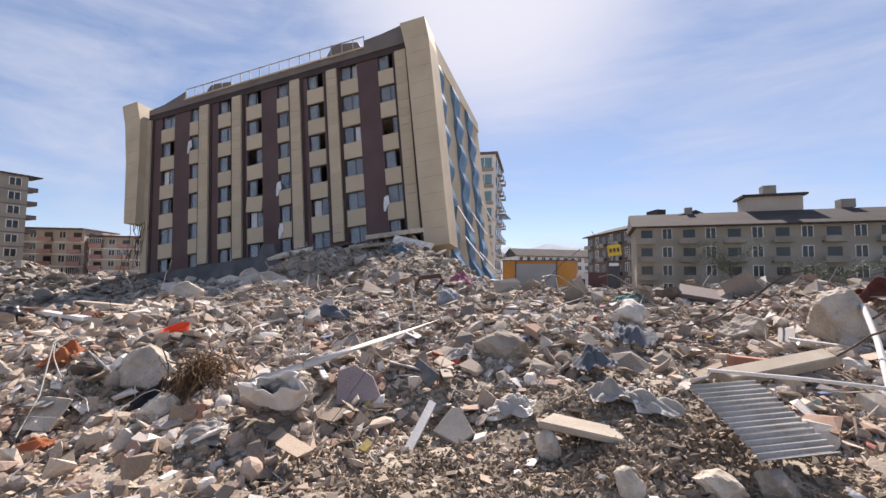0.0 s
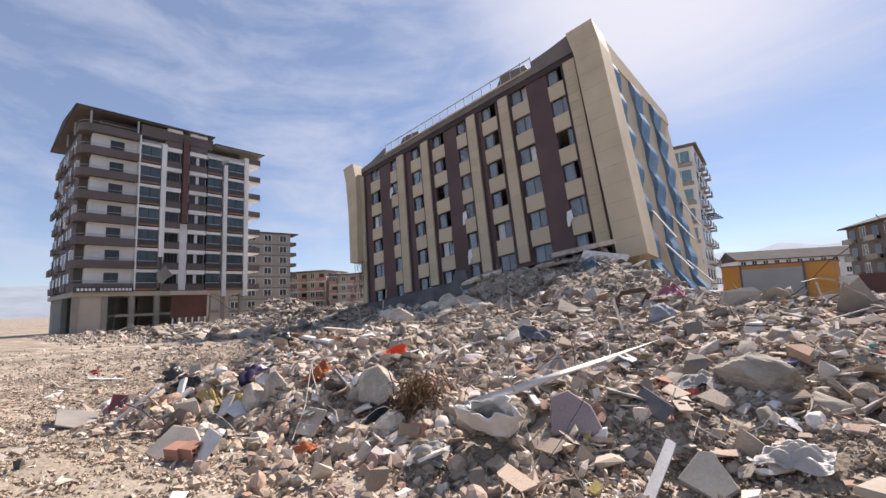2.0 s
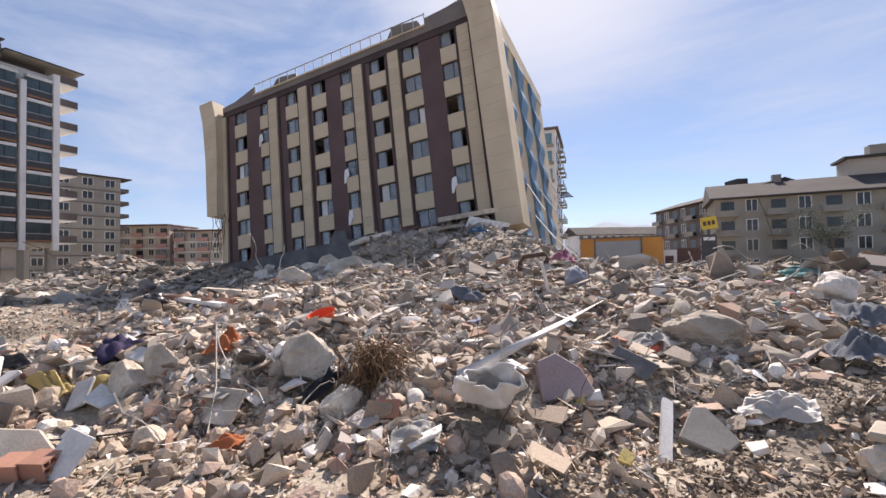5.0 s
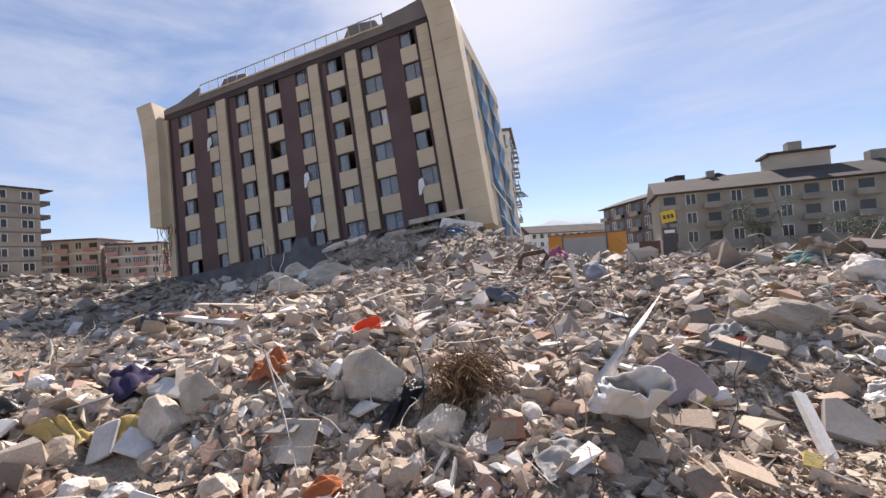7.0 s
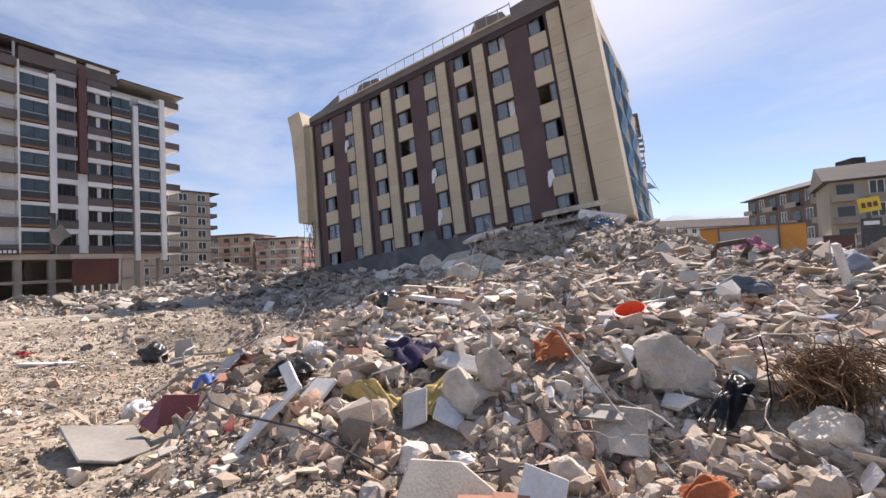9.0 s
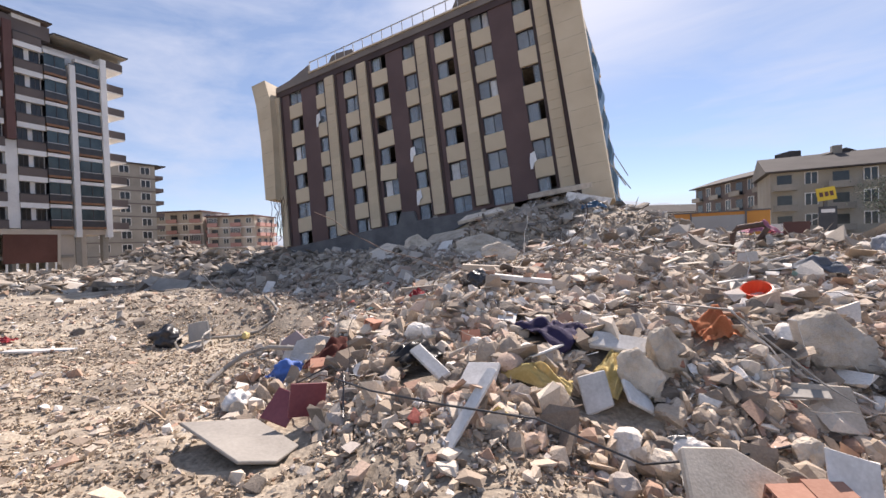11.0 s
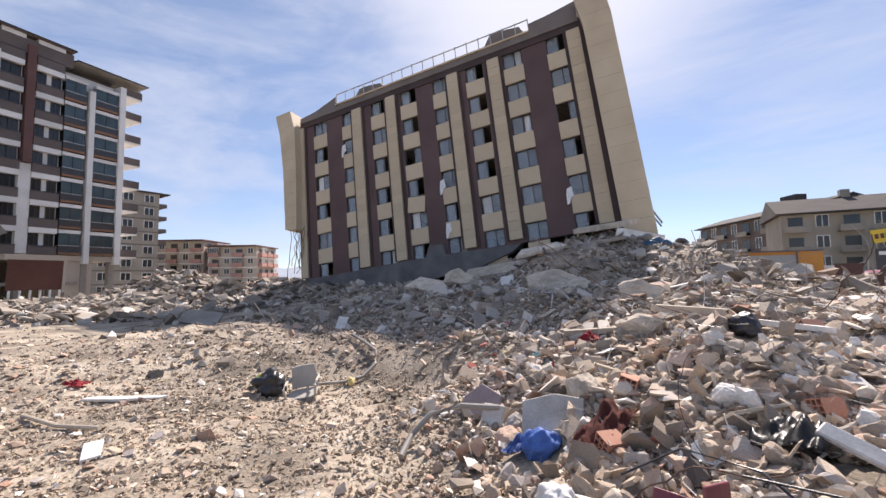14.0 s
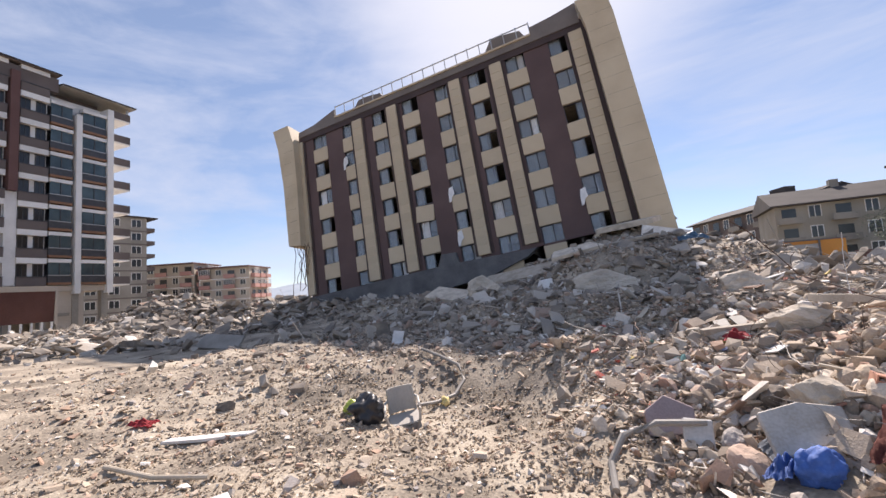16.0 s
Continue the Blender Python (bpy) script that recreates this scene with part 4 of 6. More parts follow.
# far hills, with the haze of distance put into their colour
def hills():
    bm = bmesh.new()
    prev = None
    for k in range(91):
        a = radians(-60 + 150 * k / 90)
        r = 1300
        h = 60 + 75 * noise.noise(Vector((k * 0.09, 3.1, 0))) + 25 * noise.noise(Vector((k * 0.4, 7.0, 0)))
        if -10 < -60 + 150 * k / 90 < 8:
            h += 18
        x, y = -math.sin(a), math.cos(a)
        ring = [bm.verts.new((x * (r - 350), y * (r - 350), -3)), bm.verts.new((x * (r - 120), y * (r - 120), max(h * 0.55, 4))), bm.verts.new((x * r, y * r, max(h, 8))), bm.verts.new((x * (r + 300), y * (r + 300), -3))]
        if prev:
            for p, q in zip(range(3), range(1, 4)):
                bm.faces.new((prev[p], ring[p], ring[q], prev[q]))
        prev = ring
    for f in bm.faces:
        f.smooth = True
    mesh_thing("backdrop", bm, M_HILL, "low hills behind the town with distance haze in their colour", "hills", kind="structure")


hills()


# trees in front of the far block
M_LEAF = material("leaves", [(0.045, 0.065, 0.03), (0.08, 0.105, 0.05)], 1.0, 8.0, 0.8, 0.0, spread=0.35, by="island")
M_BARK = material("bark", [(0.10, 0.08, 0.06), (0.17, 0.14, 0.11)], 3.0, 20.0, 0.95, 0.3)


def tree(x, y, z, h, w, seed):
    rng = random.Random(seed)
    t = thing("tree", "dusty small green tree before the far block", "tree", pose(x, y, z), "trees by the far block")
    bm = bmesh.new()
    tips = []
    tube(bm, [(0, 0, 0), (0.1, 0, h * 0.3), (0, 0.1, h * 0.55)], 0.14, 8)
    for _ in range(9):
        a = rng.uniform(0, math.tau)
        p = [Vector((0.05, 0, h * rng.uniform(0.3, 0.5)))]
        for k in range(3):
            p.append(p[-1] + Vector((math.cos(a) * w * 0.2, math.sin(a) * w * 0.2, h * rng.uniform(0.06, 0.2))))
            tips.append(p[-1])
        tube(bm, p, 0.045, 5)
    part("trunk", bm, M_BARK, t)
    bm = bmesh.new()
    for c in tips:
        for _ in range(60):
            q = c + Vector((rng.gauss(0, w * 0.12), rng.gauss(0, w * 0.12), rng.gauss(0, h * 0.07)))
            u = Vector((rng.uniform(-1, 1), rng.uniform(-1, 1), rng.uniform(-1, 1))).normalized() * rng.uniform(0.08, 0.16)
            v = u.orthogonal().normalized() * u.length * 0.6
            bm.faces.new([bm.verts.new(q + d) for d in (u, v, -u, -v)])
    part("crown", bm, M_LEAF, t)


tree(25.1, 72.5, -0.3, 8.6, 6.0, 4)
tree(35.0, 67.5, -0.3, 5.6, 6.5, 9)


# ---- rubble ----
def stone_templates(count, points, seed, flat=(0.45, 1.0)):
    """Small angular solids as arrays of corners and triangles."""
    rng = np.random.default_rng(seed)
    out = []
    for _ in range(count):
        bm = bmesh.new()
        p = np.array([(i, j, k) for i in (-1, 1) for j in (-1, 1) for k in (-1, 1)], float)[rng.permutation(8)]
        p = (p * rng.uniform(0.22, 1.12, p.shape))[:points]
        if points > 8:
            q = rng.normal(0, 1, (points - 8, 3))
            p = np.concatenate([p, q / np.linalg.norm(q, axis=1)[:, None] * 1.05])
        p = p * (1, rng.uniform(0.55, 0.95), rng.uniform(*flat)) * 0.5
        for c in p:
            bm.verts.new(c)
        bmesh.ops.convex_hull(bm, input=bm.verts)
        bmesh.ops.delete(bm, geom=[v for v in bm.verts if not v.link_faces], context="VERTS")
        bmesh.ops.triangulate(bm, faces=bm.faces)
        bmesh.ops.recalc_face_normals(bm, faces=bm.faces)
        bm.verts.index_update()
        out.append((np.array([v.co for v in bm.verts]), np.array([[v.index for v in f.verts] for f in bm.faces])))
        bm.free()
    return out


def chipped_templates(count, seed, level=2, flat=(0.5, 0.9)):
    """Broken lumps with flat breaks, chipped edges and a pitted skin."""
    rng = np.random.default_rng(seed)
    out = []
    for s in range(count):
        planes = [(Vector(rng.normal(0, 1, 3)).normalized(), rng.uniform(0.26, 0.46)) for _ in range(9)]
        squash = Vector((1, rng.uniform(0.55, 0.95), rng.uniform(*flat)))
        bm = bmesh.new()
        bmesh.ops.create_icosphere(bm, subdivisions=level, radius=1)
        for v in bm.verts:
            n = v.co.normalized()
            d = min([k / max(n.dot(p), 0.05) for p, k in planes] + [0.6])
            v.co = n * (d + 0.05 * noise.noise(n * 4.0 + Vector((s, 0, seed))))
            v.co = Vector((v.co.x * squash.x, v.co.y * squash.y, v.co.z * squash.z))
        bm.verts.index_update()
        out.append((np.array([v.co for v in bm.verts]), np.array([[v.index for v in f.verts] for f in bm.faces])))
        bm.free()
    return out


def turns(rng, n, tip):
    """n turns: any way about z, and up to tip radians over."""
    a, b, c = rng.uniform(0, math.tau, n), rng.normal(0, tip, n), rng.normal(0, tip, n)
    ca, sa, cb, sb, cc, sc = np.cos(a), np.sin(a), np.cos(b), np.sin(b), np.cos(c), np.sin(c)
    o, z = np.ones(n), np.zeros(n)
    Z = np.array([[ca, -sa, z], [sa, ca, z], [z, z, o]]).transpose(2, 0, 1)
    X = np.array([[o, z, z], [z, cb, -sb], [z, sb, cb]]).transpose(2, 0, 1)
    Y = np.array([[cc, z, sc], [z, o, z], [-sc, z, cc]]).transpose(2, 0, 1)
    return Z @ X @ Y


def scatter(name, label, templates, places, sizes, tip, seed, mat, sink=0.25, stretch=None):
    """Many pieces as one mesh: places (n, 2) on the ground, sizes (n,)."""
    rng = np.random.default_rng(seed)
    n = len(places)
    R = turns(rng, n, tip)
    z = rough_land(places[:, 0], places[:, 1]) + sizes * (0.5 - sink) * 0.6
    pos = np.column_stack([places, z])
    which = rng.integers(0, len(templates), n)
    V, T, base = [], [], 0
    for k, (v, f) in enumerate(templates):
        i = np.where(which == k)[0]
        if not len(i):
            continue
        s = sizes[i][:, None, None]
        w = v[None] * s
        if stretch is not None:
            w = w * stretch[i][:, None, :]
        w = np.einsum("nij,nvj->nvi", R[i], w) + pos[i][:, None, :]
        V.append(w.reshape(-1, 3))
        T.append((f[None] + (base + np.arange(len(i)) * len(v))[:, None, None]).reshape(-1, 3))
        base += len(i) * len(v)
    V, T = np.concatenate(V), np.concatenate(T)
    me = bpy.data.meshes.new(name)
    me.vertices.add(len(V))
    me.vertices.foreach_set("co", V.ravel())
    me.loops.add(T.size)
    me.loops.foreach_set("vertex_index", T.ravel())
    me.polygons.add(len(T))
    me.polygons.foreach_set("loop_start", np.arange(len(T)) * 3)
    me.polygons.foreach_set("use_smooth", np.zeros(len(T), bool))
    me.update(calc_edges=True)
    me.materials.append(mat)
    return tagged(new(name, me), label, "rubble", kind="stuff")


def rubble_density(x, y):
    """How much of the ground is broken masonry, 0 to 1."""
    z = land(x, y)
    d = np.clip((z - 0.05) / 0.55, 0, 1)
    foot = np.interp(x, [-13, -9.5, -7.5, -6, -4, -1], [2.6, 1.5, 1.3, 2.0, 2.5, 2.9])
    d = d * np.clip((y - foot) / 0.7, 0.1, 1)
    d = np.where((x > -1.4) & (x < 1.9) & (y > 1.5) & (y < 4.7 + 0.5 * np.sin(2.3 * x)), d * 0.14, d)
    d = np.where((x < -30) & (y > 17 + (x + 30) * -0.15), 0.8, d)
    d = np.where((x < -44) & (y > 4.5), 0.5, d)
    road = (x < -12.5) & (y < 7 + (-12.5 - x) * 0.25) & (x > -34)
    return np.where(road, np.clip(d, 0.06, 0.12), np.maximum(d, 0.10))


CLEAR = np.array([(-7.2, 3.36, 0.3), (-6.6, 2.93, 0.22), (-7.2, 2.63, 0.2), (-5.8, 3.58, 0.18), (-4.45, 3.7, 0.2), (-8.45, 2.85, 0.25), (-10.5, 3.05, 0.2), (-9.72, 3.05, 0.25), (-4.05, 3.7, 0.3), (-4.86, 4.0, 0.3),
                  (-5.25, 4.7, 0.22), (-6.42, 2.75, 0.2), (-7.63, 2.45, 0.2), (-6.6, 3.15, 0.25), (-6.72, 2.7, 0.2), (-8.15, 2.55, 0.25), (-2.68, 3.5, 0.26), (-2.3, 4.0, 0.25), (-9.2, 1.9, 0.26), (-9.2, 1.5, 0.45), (-8.36, 4.4, 0.22), (-10.3, 2.95, 0.22), (-4.65, 2.7, 0.16), (-1.03, 3.85, 0.3), (1.4, 3.7, 0.6)])


def sown(n, x0, x1, y0, y1, seed, power=1.0, bias=0.0):
    """n places sown by the density of the rubble; bias crowds them to low y."""
    rng = np.random.default_rng(seed)
    out = np.zeros((0, 2))
    while len(out) < n:
        p = rng.uniform(0, 1, (n * 3, 2))
        y = y0 + (y1 - y0) * p[:, 1] ** (1 + bias)
        x = x0 + (x1 - x0) * p[:, 0]
        keep = rng.uniform(0, 1, len(x)) < rubble_density(x, y) ** power
        keep &= (np.hypot(x[:, None] - CLEAR[:, 0], y[:, None] - CLEAR[:, 1]) > CLEAR[:, 2]).all(1)
        out = np.concatenate([out, np.column_stack([x, y])[keep]])
    return out[:n]


STONES = stone_templates(28, 8, 11)
ROUGH = stone_templates(24, 12, 17)
SHARDS = stone_templates(16, 8, 23, flat=(0.12, 0.3))
SPLINTS = stone_templates(10, 8, 29, flat=(0.5, 1.0))
CHIPPED = chipped_templates(18, 303)
LUMPS = chipped_templates(16, 317, 3)


def power_sizes(n, lo, hi, seed, k=2.2):
    u = np.random.default_rng(seed).uniform(0, 1, n)
    a, b = lo ** (1 - k), hi ** (1 - k)
    return (a + (b - a) * u) ** (1 / (1 - k))


def strewn(n, seed, lo, hi):
    r = np.random.default_rng(seed)
    return np.column_stack([r.uniform(lo, hi, n), r.uniform(0.12, 0.4, n), r.uniform(0.06, 0.3, n)])


GRIT = stone_templates(14, 6, 37)
scatter("gravel", "fine grey and beige gravel and dust over the ground", GRIT, sown(50000, -22, 4, 0.4, 9, 31, 0.45, 0.35), power_sizes(50000, 0.018, 0.07, 32), 0.6, 33, M_RUBBLE)
scatter("rubble", "small broken pieces of concrete, plaster and brick", STONES, sown(46000, -20, 6, 1.2, 13, 41, 1.0, 0.4), power_sizes(46000, 0.03, 0.14, 42, 3.0), 0.8, 43, M_RUBBLE)
scatter("mound_rubble", "packed broken concrete on the face of the mound", ROUGH, sown(7000, -11.5, -1.8, 1.8, 6.2, 45, 1.0, 0.2), power_sizes(7000, 0.05, 0.19, 46, 3.0), 0.8, 47, M_RUBBLE, 0.1)
scatter("rubble_blocks", "angular broken concrete blocks across the heap", ROUGH, sown(700, -20, 9, 2.4, 16, 51, 1.2, 0.25), power_sizes(700, 0.13, 0.3, 52, 3.2), 0.5, 53, M_RUBBLE, 0.3)
scatter("rubble_shards", "flat shards of tile, plaster and board", SHARDS, sown(22000, -20, 7, 1.4, 15, 61, 1.0, 0.35), power_sizes(22000, 0.04, 0.2, 62, 2.9), 0.5, 63, M_RUBBLE, 0.0)
scatter("mound_slabs", "tilted shards of slab and board over the mound", SHARDS, sown(1500, -11.5, -1.5, 1.8, 7, 145, 1.0, 0.2), power_sizes(1500, 0.08, 0.24, 146, 2.8), 0.8, 147, M_RUBBLE, -0.1)
scatter("rubble_splinters", "splinters of wood, pipe and reinforcement", SPLINTS, sown(8000, -20, 7, 1.8, 15, 71, 1.2, 0.3), np.full(8000, 0.075), 0.45, 73, M_HAZEDGREY, 0.0, strewn(8000, 74, 1.2, 5.0))
scatter("loose_stones", "scattered stones on the bare ground", STONES, sown(3600, -34, 2, 0.2, 9, 77, 0.3, 0.3), power_sizes(3600, 0.035, 0.14, 78, 2.8), 0.5, 79, M_RUBBLE, 0.1)
scatter("grit", "coarse brown grit over the bare ground", GRIT, sown(60000, -18, 2.4, 0.2, 6.5, 87, 0.35, 0.2), power_sizes(60000, 0.02, 0.07, 88, 2.8), 0.6, 89, M_GRIT, 0.1)
M_SOIL = pieces_material("dark_soil", [(0, (0.17, 0.125, 0.085)), (0.3, (0.12, 0.09, 0.06)), (0.55, (0.23, 0.175, 0.12)), (0.8, (0.09, 0.068, 0.05)), (0.93, (0.40, 0.34, 0.27))])
patch = np.random.default_rng(201).normal(0, 1, (26000, 2)) * (0.95, 0.75) + (0.35, 3.1)
scatter("soil", "clods of dark brown soil on the bare ground", GRIT, patch, power_sizes(26000, 0.02, 0.08, 202, 2.6), 0.6, 203, M_SOIL, 0.1)
scatter("chips", "flat chips of plaster on the bare ground", SHARDS, sown(4200, -24, 2, 0.3, 8, 98, 0.3, 0.2), power_sizes(4200, 0.05, 0.2, 99, 2.8), 0.2, 100, M_RUBBLE, 0.1)
scatter("distant_rubble", "grey rubble heaps in front of the hotel", ROUGH, sown(22000, -66, 34, 5, 38, 81, 1.0, 0.1), power_sizes(22000, 0.09, 0.42, 82, 2.8), 0.7, 83, M_HAZEDGREY, 0.2)
scatter("distant_shards", "pale slabs and boards in the farther heaps", SHARDS, sown(7000, -66, 34, 10, 36, 91, 1.2, 0.2), power_sizes(7000, 0.2, 0.9, 92, 2.7), 0.6, 93, M_HAZEDGREY, 0.05)
scatter("distant_splinters", "bars and planks in the farther heaps", SPLINTS, sown(2600, -64, 30, 9, 34, 95, 1.2, 0.2), np.full(2600, 0.22), 0.5, 96, M_HAZEDGREY, -0.1, strewn(2600, 97, 2.0, 7.0))


M_LATH = pieces_material("laths", [(0, (0.62, 0.57, 0.50)), (0.3, (0.45, 0.36, 0.26)), (0.5, (0.76, 0.74, 0.70)), (0.7, (0.25, 0.17, 0.12)), (0.85, (0.50, 0.46, 0.41))])
scatter("mound_blocks", "chipped lumps of concrete piled on the mound", CHIPPED, sown(5200, -11.3, -2.2, 1.9, 5.2, 301, 1.0, 0.2), power_sizes(5200, 0.04, 0.26, 302, 2.7), 1.0, 303, M_RUBBLE, 0.05)
scatter("mound_lumps", "large chipped lumps of concrete piled on the mound", LUMPS, sown(190, -10.8, -2.4, 2.0, 5.0, 305, 1.0, 0.1), power_sizes(190, 0.18, 0.32, 306, 2.4), 0.8, 307, M_RUBBLE, 0.15)
scatter("mound_plates", "broken plates of screed and tile standing in the mound", SHARDS, sown(6500, -11.3, -2.0, 1.9, 5.6, 311, 1.0, 0.2), power_sizes(6500, 0.045, 0.34, 312, 2.9), 0.7, 313, M_RUBBLE, -0.2)
scatter("mound_splinters", "splinters, strips and scraps standing in the mound", SPLINTS, sown(2600, -11.3, -1.8, 1.9, 6.0, 315, 1.0, 0.2), np.full(2600, 0.06), 0.5, 316, M_LATH, -0.4, strewn(2600, 318, 1.5, 7.0))
scatter("field_lumps", "chipped lumps of concrete over the field of rubble", CHIPPED, sown(5600, -14, 9, 3.6, 17, 321, 1.1, 0.3), power_sizes(5600, 0.05, 0.26, 322, 2.8), 0.8, 323, M_RUBBLE, 0.1)
scatter("field_plates", "flat broken plates lying over the field of rubble", SHARDS, sown(20000, -15, 10, 3.6, 19, 325, 1.0, 0.3), power_sizes(20000, 0.05, 0.36, 326, 2.9), 0.35, 327, M_RUBBLE, -0.05)
scatter("field_laths", "pale laths, strips and pipes strewn over the rubble", SPLINTS, sown(2600, -13, 10, 3.0, 18, 331, 1.1, 0.2), np.full(2600, 0.08), 0.3, 333, M_LATH, -0.3, strewn(2600, 334, 2.0, 9.0))
scatter("corner_masonry", "tumbled masonry blocks against the foot of the hotel", LUMPS, np.random.default_rng(341).uniform(0, 1, (900, 2)) * (12.5, 6.5) + (-20.5, 21.8), power_sizes(900, 0.2, 0.75, 342, 2.6), 0.6, 343, M_HAZEDGREY, 0.1)
scatter("collapsed_heap", "grey heap of crushed concrete between the buildings", CHIPPED, sown(7000, -66, -33, 17, 39, 345, 0.5, 0.0), power_sizes(7000, 0.22, 0.9, 346, 2.6), 0.8, 347, M_HAZEDGREY, 0.1)
scatter("collapsed_plates", "grey plates and sheets over the collapsed heap", SHARDS, sown(3600, -66, -31, 13, 39, 351, 0.5, 0.0), power_sizes(3600, 0.4, 1.5, 352, 2.6), 0.4, 353, M_HAZEDGREY, -0.05)
scatter("collapsed_bars", "bent bars and battens over the collapsed heap", SPLINTS, sown(2200, -66, -33, 17, 39, 355, 0.5, 0.0), np.full(2200, 0.2), 0.5, 357, M_HAZEDGREY, -0.8, strewn(2200, 358, 4.0, 16.0))


# ---- single things on the heap ----
M_SACK = material("white_woven_plastic", [(0.56, 0.54, 0.515), (0.72, 0.70, 0.675)], 4.0, 60.0, 0.6, 0.35)
M_PAPER = material("dusty_white_sheet", [(0.46, 0.44, 0.41), (0.58, 0.56, 0.53), (0.70, 0.68, 0.65)], 3.0, 40.0, 0.75, 0.2, spread=0.12)
M_WOOD = material("pale_wood", [(0.36, 0.30, 0.225), (0.50, 0.43, 0.335)], 3.0, 50.0, 0.8, 0.2, spread=0.25)
M_DUSTY = material("dusty_sheet", [(0.42, 0.37, 0.31), (0.56, 0.51, 0.45), (0.68, 0.64, 0.58)], 3.0, 40.0, 0.85, 0.2, spread=0.3)
M_MAUVE = material("mauve_slab", [(0.25, 0.19, 0.19), (0.36, 0.29, 0.28)], 2.5, 40.0, 0.85, 0.3)
M_RED = material("orange_red_plastic", [(0.68, 0.085, 0.03), (0.80, 0.13, 0.05)], 3.0, 30.0, 0.45, 0.05)
M_ORANGECL = material("orange_cloth", [(0.50, 0.17, 0.07), (0.66, 0.27, 0.12)], 6.0, 60.0, 0.9, 0.4)
M_PURPLE = material("dark_purple_cloth", [(0.035, 0.025, 0.075), (0.075, 0.055, 0.14)], 5.0, 60.0, 0.8, 0.4)
M_YELLOW = material("yellow_foam", [(0.60, 0.46, 0.16), (0.78, 0.64, 0.32)], 5.0, 50.0, 0.9, 0.5)
M_BLACK = material("black_plastic", [(0.012, 0.012, 0.014), (0.035, 0.035, 0.04)], 6.0, 40.0, 0.38, 0.3)
M_BLUECL = material("blue_cloth", [(0.03, 0.085, 0.30), (0.06, 0.15, 0.45)], 6.0, 50.0, 0.7, 0.3)
M_GREYCL = material("blue_grey_cloth", [(0.16, 0.18, 0.21), (0.28, 0.30, 0.34)], 5.0, 40.0, 0.85, 0.4)
M_MAROONB = material("maroon_board", [(0.17, 0.035, 0.045), (0.25, 0.065, 0.07)], 2.0, 30.0, 0.45, 0.05)
M_GREYB = material("grey_panel", [(0.19, 0.172, 0.15), (0.25, 0.23, 0.203), (0.31, 0.285, 0.25)], 1.6, 40.0, 0.7, 0.15)
M_STRAW = material("brown_fibre", [(0.085, 0.045, 0.02), (0.21, 0.125, 0.06)], 6.0, 60.0, 0.9, 0.2)
M_CHAIR = material("dusty_grey_plastic", [(0.36, 0.33, 0.29), (0.47, 0.44, 0.39)], 3.0, 30.0, 0.55, 0.1)
M_HOSE = material("grey_hose", [(0.22, 0.20, 0.175), (0.34, 0.31, 0.27)], 3.0, 30.0, 0.6, 0.1)
M_BRICK = material("fired_clay", [(0.36, 0.17, 0.11), (0.48, 0.26, 0.18)], 4.0, 50.0, 0.9, 0.3, spread=0.2)
M_TEAL = material("teal_cloth", [(0.16, 0.36, 0.34), (0.26, 0.46, 0.44)], 5.0, 40.0, 0.8, 0.2)
M_GREEN = material("yellow_green_bag", [(0.36, 0.42, 0.05), (0.50, 0.56, 0.10)], 5.0, 40.0, 0.5, 0.2)
M_PINKCL = material("pink_cloth", [(0.42, 0.16, 0.24), (0.55, 0.25, 0.33)], 5.0, 40.0, 0.8, 0.2)
M_REDCL = material("red_cloth", [(0.35, 0.03, 0.04), (0.50, 0.06, 0.07)], 5.0, 40.0, 0.8, 0.3)
M_DARKRED = material("dark_red_carpet", [(0.12, 0.035, 0.03), (0.22, 0.08, 0.06)], 9.0, 60.0, 0.95, 0.5)


def gz(x, y):
    return float(rough_land(x, y))


def on(x, y, up=0.0, rx=0, ry=0, rz=0):
    return pose(x, y, gz(x, y) + up, rx, ry, rz)


def wob(p, f, a, s=0.0):
    return Vector(noise.noise_vector(Vector(p) * f + Vector((s, 2 * s, 3 * s)))) * a


def chunk_mesh(seed, name, mat, flat=0.7, rough=0.06):
    """A broken lump: cut faces, chipped edges, uneven skin."""
    rng = random.Random(seed)
    bm = bmesh.new()
    for _ in range(16):
        p = [math.copysign(abs(rng.uniform(-1, 1)) ** 0.5, rng.uniform(-1, 1)) * 0.5 for _ in range(3)]
        bm.verts.new((p[0], p[1] * rng.uniform(0.7, 0.95), p[2] * flat))
    bmesh.ops.convex_hull(bm, input=bm.verts)
    bmesh.ops.delete(bm, geom=[v for v in bm.verts if not v.link_faces], context="VERTS")
    bmesh.ops.bevel(bm, geom=bm.edges[:], offset=0.035, segments=1, affect="EDGES")
    bmesh.ops.triangulate(bm, faces=bm.faces)
    bmesh.ops.subdivide_edges(bm, edges=[e for e in bm.edges if e.calc_length() > 0.25], cuts=1)
    bmesh.ops.triangulate(bm, faces=bm.faces)
    for v in bm.verts:
        v.co += wob(v.co, 3.2, rough, seed)
    return finish(bm, name, mat)


